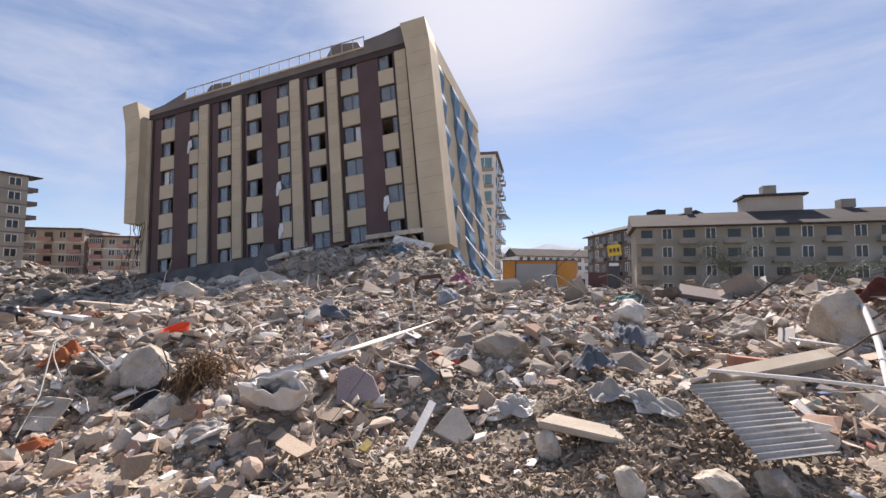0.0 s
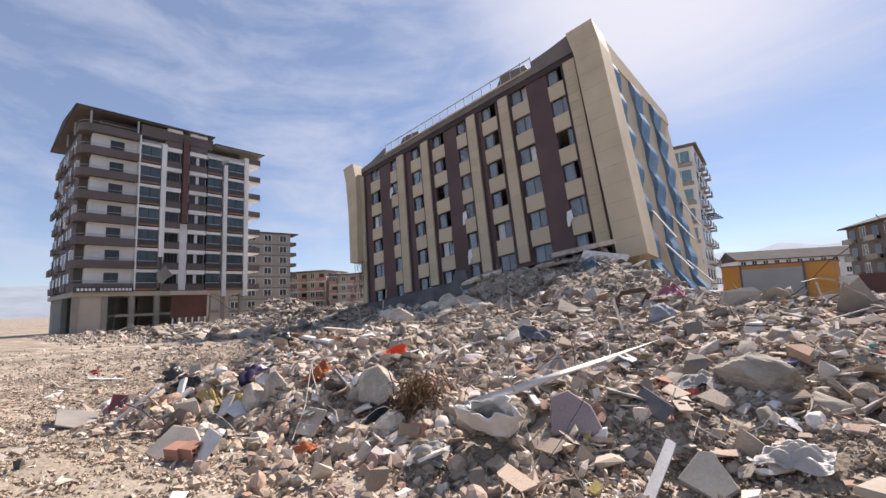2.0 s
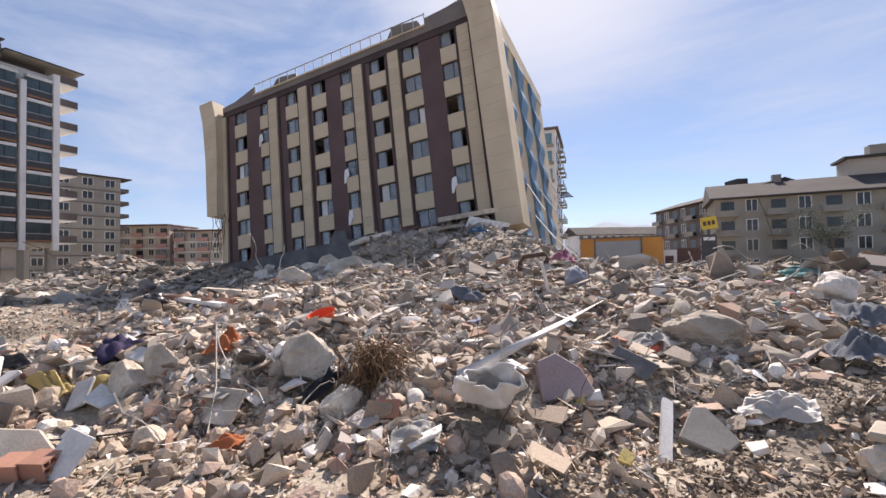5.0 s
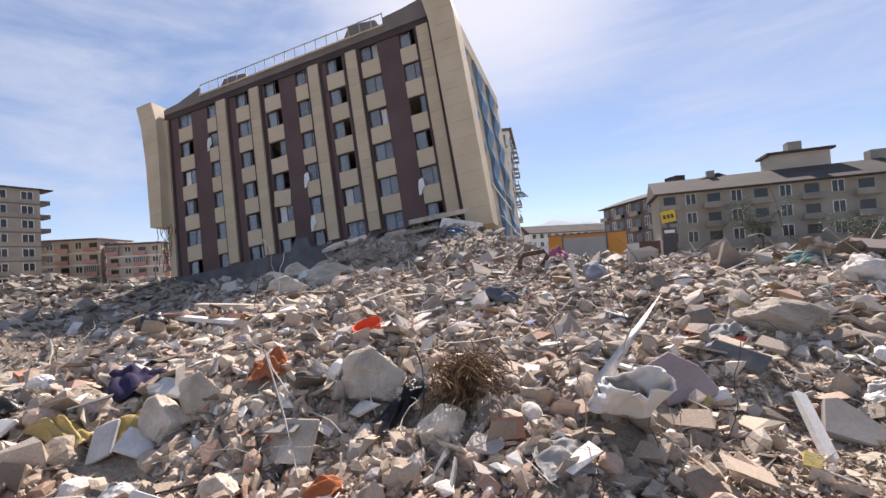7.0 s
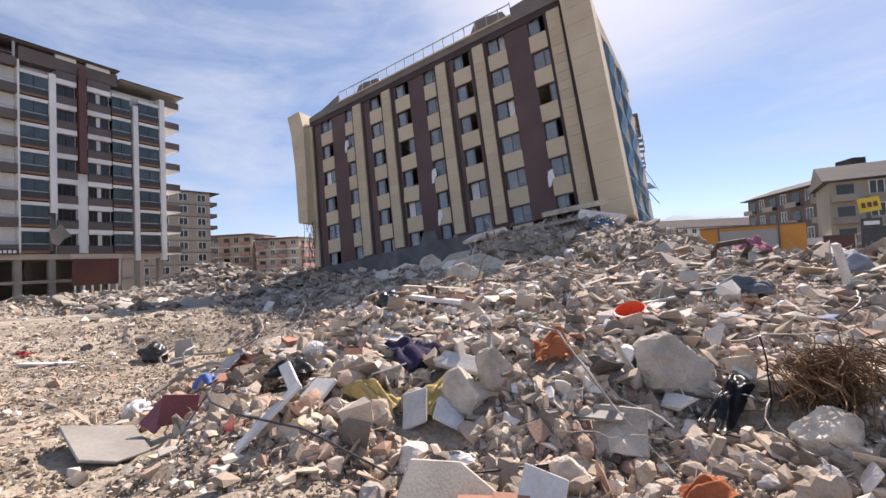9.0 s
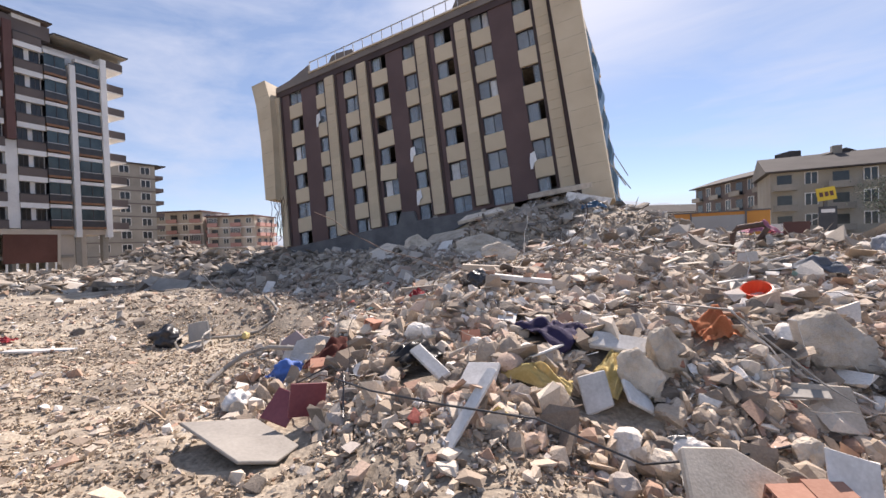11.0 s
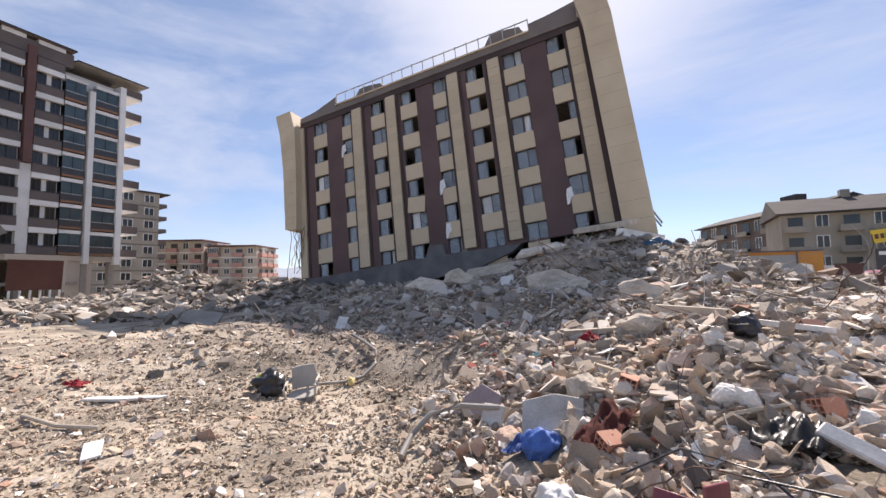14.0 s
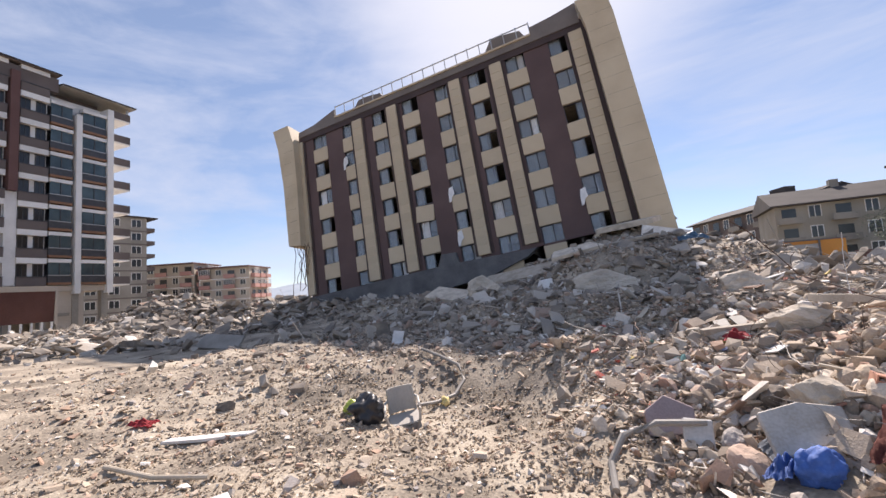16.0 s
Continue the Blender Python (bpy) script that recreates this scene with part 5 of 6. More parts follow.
def plank_mesh(length, w, t, name, mat, seed=0, broken=True):
    rng = random.Random(seed)
    bm = bmesh.new()
    n = 6
    prof = []
    for k in range(n + 1):
        prof.append((-length / 2 + length * k / n, -w / 2))
    end = [(length / 2 + (rng.uniform(-0.12, 0.1) * w * 2 if broken else 0), -w / 4), (length / 2 + (rng.uniform(-0.3, 0.3) * w if broken else 0), w / 5)]
    prof += end + [(length / 2 - length * k / n, w / 2) for k in range(n + 1)]
    prism(bm, prof, -t / 2, t / 2, "z")
    bmesh.ops.bevel(bm, geom=bm.edges[:], offset=min(0.004, t / 5), segments=1, affect="EDGES")
    for v in bm.verts:
        v.co += wob(v.co, 1.5, 0.012, seed)
    return finish(bm, name, mat)


def cloth(name, label, category, x, y, w, h, amp, mat, seed, lift=0.08, yaw=0, group=""):
    """A crumpled sheet that lies over the heap."""
    bm = bmesh.new()
    n = 22
    c, s = math.cos(radians(yaw)), math.sin(radians(yaw))
    grid = []
    for i in range(n + 1):
        row = []
        for j in range(n + 1):
            u, v = (i / n - 0.5) * w, (j / n - 0.5) * h
            k = noise.noise_vector(Vector((u * 2.2, v * 2.2, seed)))
            edge = 1 + 0.35 * noise.noise(Vector((u * 3, v * 3, seed + 9)))
            a, b = u * edge + k.x * 0.12 * w, v * edge + k.y * 0.12 * h
            px, py = x + a * c - b * s, y + a * s + b * c
            f = abs(noise.noise(Vector((u * 2.6 / w, v * 4.2 / h, seed * 1.7)))) + 0.22 * abs(noise.noise(Vector((u * 6 / w, v * 5 / h, seed))))
            mid = 1 - 0.75 * max(abs(i / n - 0.5), abs(j / n - 0.5)) * 2
            row.append(bm.verts.new((px - x, py - y, gz(px, py) - gz(x, y) + (lift + 0.06) * (0.35 + 0.65 * mid) + amp * f * (0.4 + mid))))
        grid.append(row)
    for i in range(n):
        for j in range(n):
            bm.faces.new((grid[i][j], grid[i + 1][j], grid[i + 1][j + 1], grid[i][j + 1]))
    bmesh.ops.solidify(bm, geom=bm.faces[:], thickness=0.008)
    for f in bm.faces:
        f.smooth = True
    return mesh_thing(name, bm, mat, label, category, on(x, y), group)


def rods(bm, start, reach, rng, r, n=7, drop=0.0, wild=0.3):
    p = [Vector(start)]
    a, e = rng.uniform(0, math.tau), rng.uniform(-0.2, 0.5)
    for _ in range(n):
        a += rng.uniform(-wild, wild)
        e += rng.uniform(-wild, wild) - drop
        p.append(p[-1] + Vector((math.cos(a) * math.cos(e), math.sin(a) * math.cos(e), math.sin(e))) * reach / n)
    return tube(bm, p, r, 5)


def along(points, lift):
    return [(x, y, gz(x, y) + lift + dz) for x, y, dz in points]


def lathe(bm, prof, sides=20, squash=0.0, seed=0):
    rings = []
    for r, z in prof:
        ring = []
        for k in range(sides):
            a = k * math.tau / sides
            v = Vector((r * math.cos(a), r * math.sin(a), z))
            ring.append(bm.verts.new(v + wob(v, 3.0, squash, seed)))
        rings.append(ring)
    for p, q in zip(rings, rings[1:]):
        for k in range(sides):
            bm.faces.new((p[k], p[(k + 1) % sides], q[(k + 1) % sides], q[k]))
    bm.faces.new(rings[0][::-1])
    return bm


# broken concrete, each lump its own thing
CHUNKS = [chunk_mesh(s, "concrete_chunk", M_CONCRETE, 0.45 + 0.07 * (s % 6)) for s in range(14)]


def strew_chunks():
    rng = random.Random(21)
    spots = sown(300, -12.5, 3.5, 2.2, 10, 101, 1.3, 0.5)
    for i, (x, y) in enumerate(spots):
        s = rng.choice((0.13, 0.15, 0.17, 0.2, 0.24, 0.32))
        ob = new("concrete_chunk", CHUNKS[i % 14])
        ob.matrix_basis = on(x, y, s * 0.1, rng.uniform(-35, 35), rng.uniform(-35, 35), rng.uniform(0, 360)) @ Matrix.Diagonal((s, s * rng.uniform(0.7, 1.0), s, 1))
        tagged(ob, "broken lump of grey concrete lying on the rubble", "concrete lump", "broken concrete on the heap")


strew_chunks()


def strew_boards():
    rng = random.Random(33)
    boards = [plank_mesh(l, w, t, "board", m, i) for i, (l, w, t, m) in enumerate(((0.6, 0.09, 0.02, M_WOOD), (0.8, 0.06, 0.025, M_PAPER), (0.4, 0.12, 0.02, M_WOOD), (0.7, 0.04, 0.025, M_WOOD), (0.34, 0.2, 0.015, M_PAPER), (0.45, 0.18, 0.02, M_GREYB)))]
    tags = [("splintered pale wooden board on the rubble", "board"), ("dusty white batten on the rubble", "batten"), ("short broken wooden board on the rubble", "board"), ("long thin wooden lath on the rubble", "lath"), ("dusty white panel piece on the rubble", "panel"), ("grey broken panel on the rubble", "panel")]
    for i, (x, y) in enumerate(sown(84, -12, 4, 2.6, 14, 113, 1.3, 0.2)):
        k = i % 6
        ob = new(tags[k][1], boards[k])
        ob.matrix_basis = on(x, y, 0.1, rng.uniform(-18, 18), rng.uniform(-20, 20), rng.uniform(0, 360))
        tagged(ob, *tags[k], "boards on the heap")


strew_boards()


def hollow_brick():
    bm = bmesh.new()
    L, W, H, t = 0.2, 0.17, 0.15, 0.012
    for k in range(4):
        a = -W / 2 + (W - t) * k / 3
        box(bm, -L / 2, L / 2, a, a + t, 0, H)
    for k in range(4):
        z = (H - t) * k / 3
        for j in range(3):
            a = -W / 2 + (W - t) * j / 3 + t
            box(bm, -L / 2, L / 2, a, a + (W - t) / 3 - t, z, z + t)
    return finish(bm, "hollow_brick", M_BRICK)


BRICK = hollow_brick()
for i, (x, y, rx, rz) in enumerate(((-8.1, 3.5, 70, 30), (-9.55, 3.75, 15, 80), (-5.55, 1.95, 12, 20), (-5.72, 1.86, 12, 24), (-7.6, 5.2, 40, 10), (-3.4, 3.3, 30, 200), (-9.7, 2.9, 20, 40), (-10.0, 3.6, 60, 100), (-6.2, 3.3, 45, 15), (-1.6, 5.6, 10, 70), (-9.2, 6.3, 30, 10), (-8.0, 6.5, 60, 140))):
    ob = new("hollow_brick", BRICK)
    ob.matrix_basis = on(x, y, 0.03, rx, 0, rz)
    tagged(ob, "broken red hollow clay brick on the rubble", "brick", "bricks on the heap")

# large lumps and slabs
def boulder_mesh(seed):
    """A large lump: flat breaks, worn edges, pitted skin."""
    rng = random.Random(seed)
    planes = [(Vector((rng.gauss(0, 1), rng.gauss(0, 1), rng.gauss(0, 1))).normalized(), rng.uniform(0.36, 0.5)) for _ in range(13)]
    bm = bmesh.new()
    bmesh.ops.create_icosphere(bm, subdivisions=5, radius=1)
    for v in bm.verts:
        n = v.co.normalized()
        d = min([k / max(n.dot(p), 0.05) for p, k in planes] + [0.62])
        v.co = n * (d + 0.045 * noise.noise(n * 3.1) + 0.02 * noise.noise(n * 9.0) + 0.012 * noise.noise(n * 24.0))
    return finish(bm, "boulder", M_CONCRETE)


mesh_big = boulder_mesh(12)
for x, y, up, sx, sy, sz, rz, label in ((-4.86, 4.05, 0.06, 0.64, 0.55, 0.58, 20, "large rounded lump of pale concrete on the mound"), (-0.75, 5.55, 0.1, 0.85, 0.5, 0.42, 150, "pale lump of masonry like a full sack"),
                                        (-0.1, 3.7, 0.06, 0.3, 0.22, 0.24, 100, "small brown stone half sunk in dirt"), (0.45, 3.15, 0.04, 0.2, 0.2, 0.22, 10, "small brown stone half sunk in dirt"),
                                        (3.7, 6.9, 0.22, 0.95, 0.7, 0.85, 30, "huge pale slab of broken wall"), (2.7, 7.4, 0.1, 0.7, 0.6, 0.55, 200, "large pale lump of broken wall"),
                                        (1.35, 3.25, 0.03, 0.3, 0.24, 0.22, 80, "small pale stone beside the corrugated sheet"), (1.0, 3.2, 0.03, 0.34, 0.22, 0.2, 130, "small grey stone half sunk in dirt"),
                                        (-6.4, 3.0, 0.12, 0.36, 0.3, 0.42, 0, "upright lump of grey concrete"), (-9.3, 8.6, 0.2, 0.9, 0.6, 0.5, 15, "pale lump of broken concrete"), (-9.35, 6.0, 0.1, 0.75, 0.4, 0.35, 160, "broken pinkish masonry block"), (-9.95, 3.8, 0.08, 0.6, 0.42, 0.36, 110, "rounded pale lump of concrete"), (-3.95, 3.4, 0.08, 0.4, 0.3, 0.34, 200, "grey lump of concrete under the fibres"), (-6.2, 3.25, 0.14, 0.36, 0.3, 0.46, 40, "upright grey lump of concrete on the mound"), (-5.4, 2.6, 0.04, 0.28, 0.24, 0.24, 15, "grey lump of concrete at the foot of the mound"), (-2.6, 3.95, 0.1, 0.3, 0.26, 0.26, 80, "rounded grey lump of concrete behind the sack"),
                                        (-18.6, 22.0, 0.3, 2.0, 1.3, 1.5, 0, "grey concrete block against the crushed base"), (-12.0, 15.2, -0.1, 2.4, 1.4, 1.1, 20, "large curved slab of broken concrete")):
    ob = new("boulder", mesh_big)
    ob.matrix_basis = on(x, y, up, 8, -6, rz) @ Matrix.Diagonal((sx, sy, sz, 1))
    tagged(ob, label, "concrete lump")


def slab(name, label, mat, x, y, up, outline, t, rx, ry, rz, category="slab"):
    bm = bmesh.new()
    prism(bm, outline, -t / 2, t / 2, "z")
    bmesh.ops.bevel(bm, geom=bm.edges[:], offset=min(0.012, t / 4), segments=1, affect="EDGES")
    return mesh_thing(name, bm, mat, label, category, on(x, y, up, rx, ry, rz))


slab("slab", "tilted pale grey concrete slab", M_GREYB, -0.98, 4.05, 0.1, [(-0.18, -0.16), (0.13, -0.2), (0.22, -0.03), (0.07, 0.08), (-0.03, 0.2), (-0.13, 0.16)], 0.07, 34, 8, -12)
slab("slab", "mauve broken slab leaning upright", M_MAUVE, -2.08, 4.15, 0.1, [(-0.26, -0.2), (0.22, -0.24), (0.16, 0.02), (-0.02, 0.2), (-0.2, 0.16)], 0.2, 58, -10, 25)
slab("panel", "grey flat board lying on the ground", M_GREYB, -9.2, 1.5, 0.1, [(-0.5, -0.24), (0.3, -0.3), (0.46, -0.1), (0.36, 0.2), (-0.25, 0.28)], 0.025, -10, 8, -4, "board")
slab("box_side", "maroon lacquered furniture panel", M_MAROONB, -9.28, 1.93, 0.16, [(-0.15, -0.14), (0.15, -0.14), (0.17, 0.14), (-0.14, 0.15)], 0.02, 48, 8, 0, "furniture panel")
slab("box_side", "maroon lacquered furniture panel on edge", M_MAROONB, -9.06, 2.02, 0.2, [(-0.16, -0.14), (0.16, -0.14), (0.16, 0.14), (-0.16, 0.14)], 0.02, 82, 10, 58, "furniture panel")
slab("tile", "clean white square panel", M_PAPER, -6.42, 2.8, 0.12, [(-0.14, -0.11), (0.13, -0.12), (0.14, 0.11), (-0.12, 0.12)], 0.035, 34, 30, 40, "panel")
slab("tile", "white enamelled tray on the rubble", M_PAPER, -7.63, 2.5, 0.12, [(-0.16, -0.12), (0.17, -0.13), (0.17, 0.12), (-0.14, 0.13)], 0.05, 34, -8, -8, "tray")
slab("tile", "round white plate piece", M_PAPER, -9.0, 2.76, 0.1, [(0.12 * math.cos(k * 0.7), 0.1 * math.sin(k * 0.7)) for k in range(9)], 0.012, 40, 0, 0, "plate")
slab("appliance_panel", "white moulded appliance panel", M_PAPER, -6.58, 3.3, 0.12, [(-0.24, -0.09), (0.23, -0.1), (0.25, 0.09), (-0.2, 0.1)], 0.06, 34, 6, 4, "appliance part")
slab("appliance_panel", "white broken appliance panel", M_PAPER, -6.74, 2.74, 0.12, [(-0.12, -0.15), (0.11, -0.13), (0.15, 0.15), (-0.08, 0.16)], 0.04, 56, -20, 14, "appliance part")
slab("appliance_panel", "long white plastic moulding on the mound", M_PAPER, -8.15, 2.62, 0.15, [(-0.25, -0.06), (0.23, -0.065), (0.25, 0.055), (-0.23, 0.065)], 0.05, 34, 22, -24, "appliance part")
slab("slab", "dark metal plate on edge", M_DARKCON, -1.5, 4.6, 0.12, [(-0.24, -0.08), (0.22, -0.1), (0.26, 0.08), (-0.2, 0.1)], 0.03, 60, 10, -40, "plate")
slab("slab", "flat grey concrete plate at the foot of the mound", M_CONCRETE, -5.95, 1.9, 0.14, [(-0.28, -0.2), (0.25, -0.22), (0.3, 0.12), (0.05, 0.24), (-0.26, 0.18)], 0.06, 40, 12, 20)
slab("tile", "white tile leaning by the clay bricks", M_PAPER, -5.42, 2.02, 0.14, [(-0.12, -0.17), (0.12, -0.17), (0.13, 0.17), (-0.12, 0.18)], 0.015, 58, 14, 12, "tile")
slab("slab", "grey square screed plate on the mound", M_CONCRETE, -5.2, 3.15, 0.14, [(-0.22, -0.18), (0.2, -0.2), (0.24, 0.14), (-0.18, 0.2)], 0.05, 50, -6, 10)
slab("slab", "mauve broken plate standing in the rubble", M_MAUVE, -11.2, 3.98, 0.16, [(-0.24, -0.16), (0.2, -0.2), (0.26, 0.06), (0.02, 0.24), (-0.22, 0.1)], 0.06, 52, -10, 5)
slab("tile", "white box side on the rubble", M_PAPER, -10.98, 3.72, 0.14, [(-0.13, -0.14), (0.13, -0.14), (0.13, 0.14), (-0.13, 0.14)], 0.05, 62, 0, -8, "panel")
slab("crate", "clear plastic crate lid under the blue bag", M_DUSTY, -10.25, 3.35, 0.2, [(-0.3, -0.2), (0.28, -0.24), (0.34, 0.16), (0.05, 0.24), (-0.28, 0.18)], 0.06, 44, -8, 6, "crate lid")
slab("slab", "cracked concrete cap slab on the corner heap", M_CONCRETE, -10.6, 26.0, 0.35, [(-1.9, -0.9), (1.2, -1.0), (1.9, 0.2), (1.0, 0.9), (-1.6, 0.8)], 0.3, 8, -7, 4)
slab("slab", "long tilted floor slab on the corner heap", M_CONCRETE, -17.2, 24.9, 0.5, [(-2.4, -0.8), (2.2, -1.0), (2.6, 0.6), (-2.0, 0.8)], 0.28, 24, -10, 6)
slab("wall_panel", "pale wall panel propped in the corner heap", M_DUSTY, -8.9, 24.2, 0.5, [(-1.3, -0.6), (1.0, -0.7), (1.4, 0.5), (-1.1, 0.7)], 0.2, 62, 8, 14, "wall panel")
slab("beam", "brown wooden beam in the heap", M_WOOD, 2.2, 5.2, 0.2, [(-0.75, -0.1), (0.7, -0.12), (0.8, 0.08), (-0.7, 0.1)], 0.12, 14, -6, 32, "beam")
slab("slab", "sagging brown floor slab on the far crest", M_TAUPE, 3.4, 10.2, 0.1, [(-0.9, -0.4), (0.7, -0.5), (1.1, 0.2), (-0.8, 0.5)], 0.1, 14, 8, -6)
slab("board", "pale beige board end in the dirt", M_WOOD, 0.22, 3.72, 0.1, [(-0.4, -0.1), (0.36, -0.1), (0.36, 0.1), (-0.3, 0.12)], 0.06, 8, 4, -8, "board")
slab("sheet", "small white sheet in the shade", M_PAPER, -17.2, 8.95, 0.12, [(-0.15, -0.3), (0.12, -0.35), (0.2, 0.3), (-0.1, 0.35)], 0.02, 50, 0, 20, "sheet")
slab("wall_panel", "grey wall panel lying at the heap", M_GREYB, -29.0, 13.2, 0.25, [(-1.2, -0.4), (1.2, -0.4), (1.0, 0.5), (-1.2, 0.5)], 0.12, 38, 4, 8, "wall panel")
slab("plaster_board", "white plank on the bare ground", M_PAPER, -17.1, 3.25, 0.05, [(-0.6, -0.05), (-0.1, -0.09), (0.5, -0.06), (0.62, 0.05), (0.1, 0.06), (-0.5, 0.08)], 0.04, 4, 3, 40, "board")
slab("plaster_board", "small white board on the bare ground", M_PAPER, -15.15, 1.85, 0.03, [(-0.26, -0.09), (0.25, -0.1), (0.26, 0.08), (-0.24, 0.1)], 0.035, 4, 3, -28, "board")
slab("roof_slab", "long thin concrete slab fallen before the hotel", M_CONCRETE, -11.4, 21.0, 0.15, [(-2.0, -0.8), (1.8, -0.9), (2.0, 0.7), (-1.7, 0.8)], 0.15, 5, -9, 6)
slab("roof_slab", "tilted concrete slab in the heap", M_CONCRETE, -13.2, 18.4, 0.2, [(-1.1, -0.6), (1.2, -0.7), (0.9, 0.6), (-0.8, 0.7)], 0.15, 14, -12, 12)
slab("roof_slab", "tilted concrete slab under the base beam", M_CONCRETE, -21.0, 23.4, 0.3, [(-1.8, -0.7), (1.9, -0.8), (1.6, 0.7), (-1.4, 0.9)], 0.22, 25, 8, 2)

for x, y, up, l, w, t, rx, ry, rz, m, name, label in ((-1.3, 3.75, 0.1, 0.85, 0.08, 0.05, 20, -28, 82, M_PAPER, "gutter", "white metal gutter piece leaning on the slab"),
                                                (-7.45, 1.85, 0.18, 0.62, 0.08, 0.025, 10, -38, 70, M_PAPER, "plank", "long white plank sloping down the mound"), (-2.8, 7.8, 0.3, 0.65, 0.14, 0.04, 0, 78, 20, M_PAPER, "plank", "white plank standing upright"),
                                                (-5.15, 3.75, 0.2, 0.6, 0.06, 0.015, 0, 50, 60, M_PAPER, "splinter", "torn white splinter of board"), (2.3, 5.6, 0.12, 0.85, 0.14, 0.12, 0, 4, 6, M_BRICK, "beam", "reddish broken beam"),
                                                (-7.9, 4.95, 0.15, 0.9, 0.16, 0.06, 0, 6, 10, M_PAPER, "plank", "dusty white plank beside the masonry"), (-8.3, 6.2, 0.18, 1.8, 0.2, 0.1, 0, 4, 14, M_CONCRETE, "beam", "long concrete beam on the crest"), (-9.9, 6.2, 0.12, 1.2, 0.16, 0.08, 0, -6, 8, M_CONCRETE, "beam", "concrete beam on the crest")):
    ob = new(name, plank_mesh(l, w, t, name, m, int(abs(x * 10))))
    ob.matrix_basis = on(x, y, up, rx, ry, rz)
    tagged(ob, label, name)

pole = mesh_thing("pole", tube(bmesh.new(), [(3.8, 6.7, 1.8), (3.35, 5.7, 1.45), (2.8, 4.6, 1.0)], 0.03, 10), M_PAPER, "white straight pole leaning in the heap", "pole")


# corrugated sheet
def corrugated():
    bm = bmesh.new()
    n, w, l = 60, 0.6, 0.7
    top = [(-l / 2 + l * k / n, 0.013 * math.sin(k * math.tau / 4.2)) for k in range(n + 1)]
    prism(bm, top + [(a, b - 0.004) for a, b in top[::-1]], -w / 2, w / 2, "y")
    for v in bm.verts:
        v.co.z += 0.05 * math.sin(v.co.x * 2.0 + 1) + 0.03 * math.sin(v.co.y * 3)
    for f in bm.faces:
        f.smooth = len(f.verts) == 4
    mesh_thing("corrugated_sheet", bm, M_DUSTY, "pale corrugated roofing sheet on the dirt", "roofing sheet", Matrix.Translation((1.38, 3.62, gz(1.38, 3.62) + 0.24)) @ Matrix(((0.36, 0.882, 0.255, 0), (-0.78, 0.471, -0.44, 0), (-0.51, -0.02, 0.856, 0), (0, 0, 0, 1))))


corrugated()


# sack, bucket, bags
def sack(x, y):
    """An open woven sack, slumped, its mouth towards the path."""
    bm = bmesh.new()
    n, rows = 36, 16
    rings = []
    for j in range(rows + 1):
        v = j / rows
        ring = []
        for k in range(n):
            a = k * math.tau / n
            fold = 0.03 * math.sin(5 * a + 3 * v) + 0.022 * math.sin(9 * a - 7 * v)
            r = (0.16 + 0.08 * math.sin(min(v * 2.6, 1.57))) + fold * (0.5 + v)
            p = Vector((r * math.cos(a), 0.5 * r * math.sin(a) + 0.10 * v * v, 0.58 * v + (0.10 * math.sin(2 * a + 0.5) - 0.12 * math.cos(a - 1.3)) * v))
            ring.append(bm.verts.new(p + wob(p, 4.0, 0.09, 3.3) + wob(p, 11.0, 0.03, 5.1)))
        rings.append(ring)
    for p, q in zip(rings, rings[1:]):
        for k in range(n):
            bm.faces.new((p[k], p[(k + 1) % n], q[(k + 1) % n], q[k]))
    bm.faces.new(rings[0][::-1])
    bmesh.ops.recalc_face_normals(bm, faces=bm.faces)
    bmesh.ops.solidify(bm, geom=bm.faces[:], thickness=0.008)
    for f in bm.faces:
        f.smooth = True
    mesh_thing("sack", bm, M_SACK, "empty white woven sack slumped open on the dirt", "sack", on(x, y, 0.14, 66, 6, 18) @ Matrix.Diagonal((0.95, 0.95, 0.85, 1)))


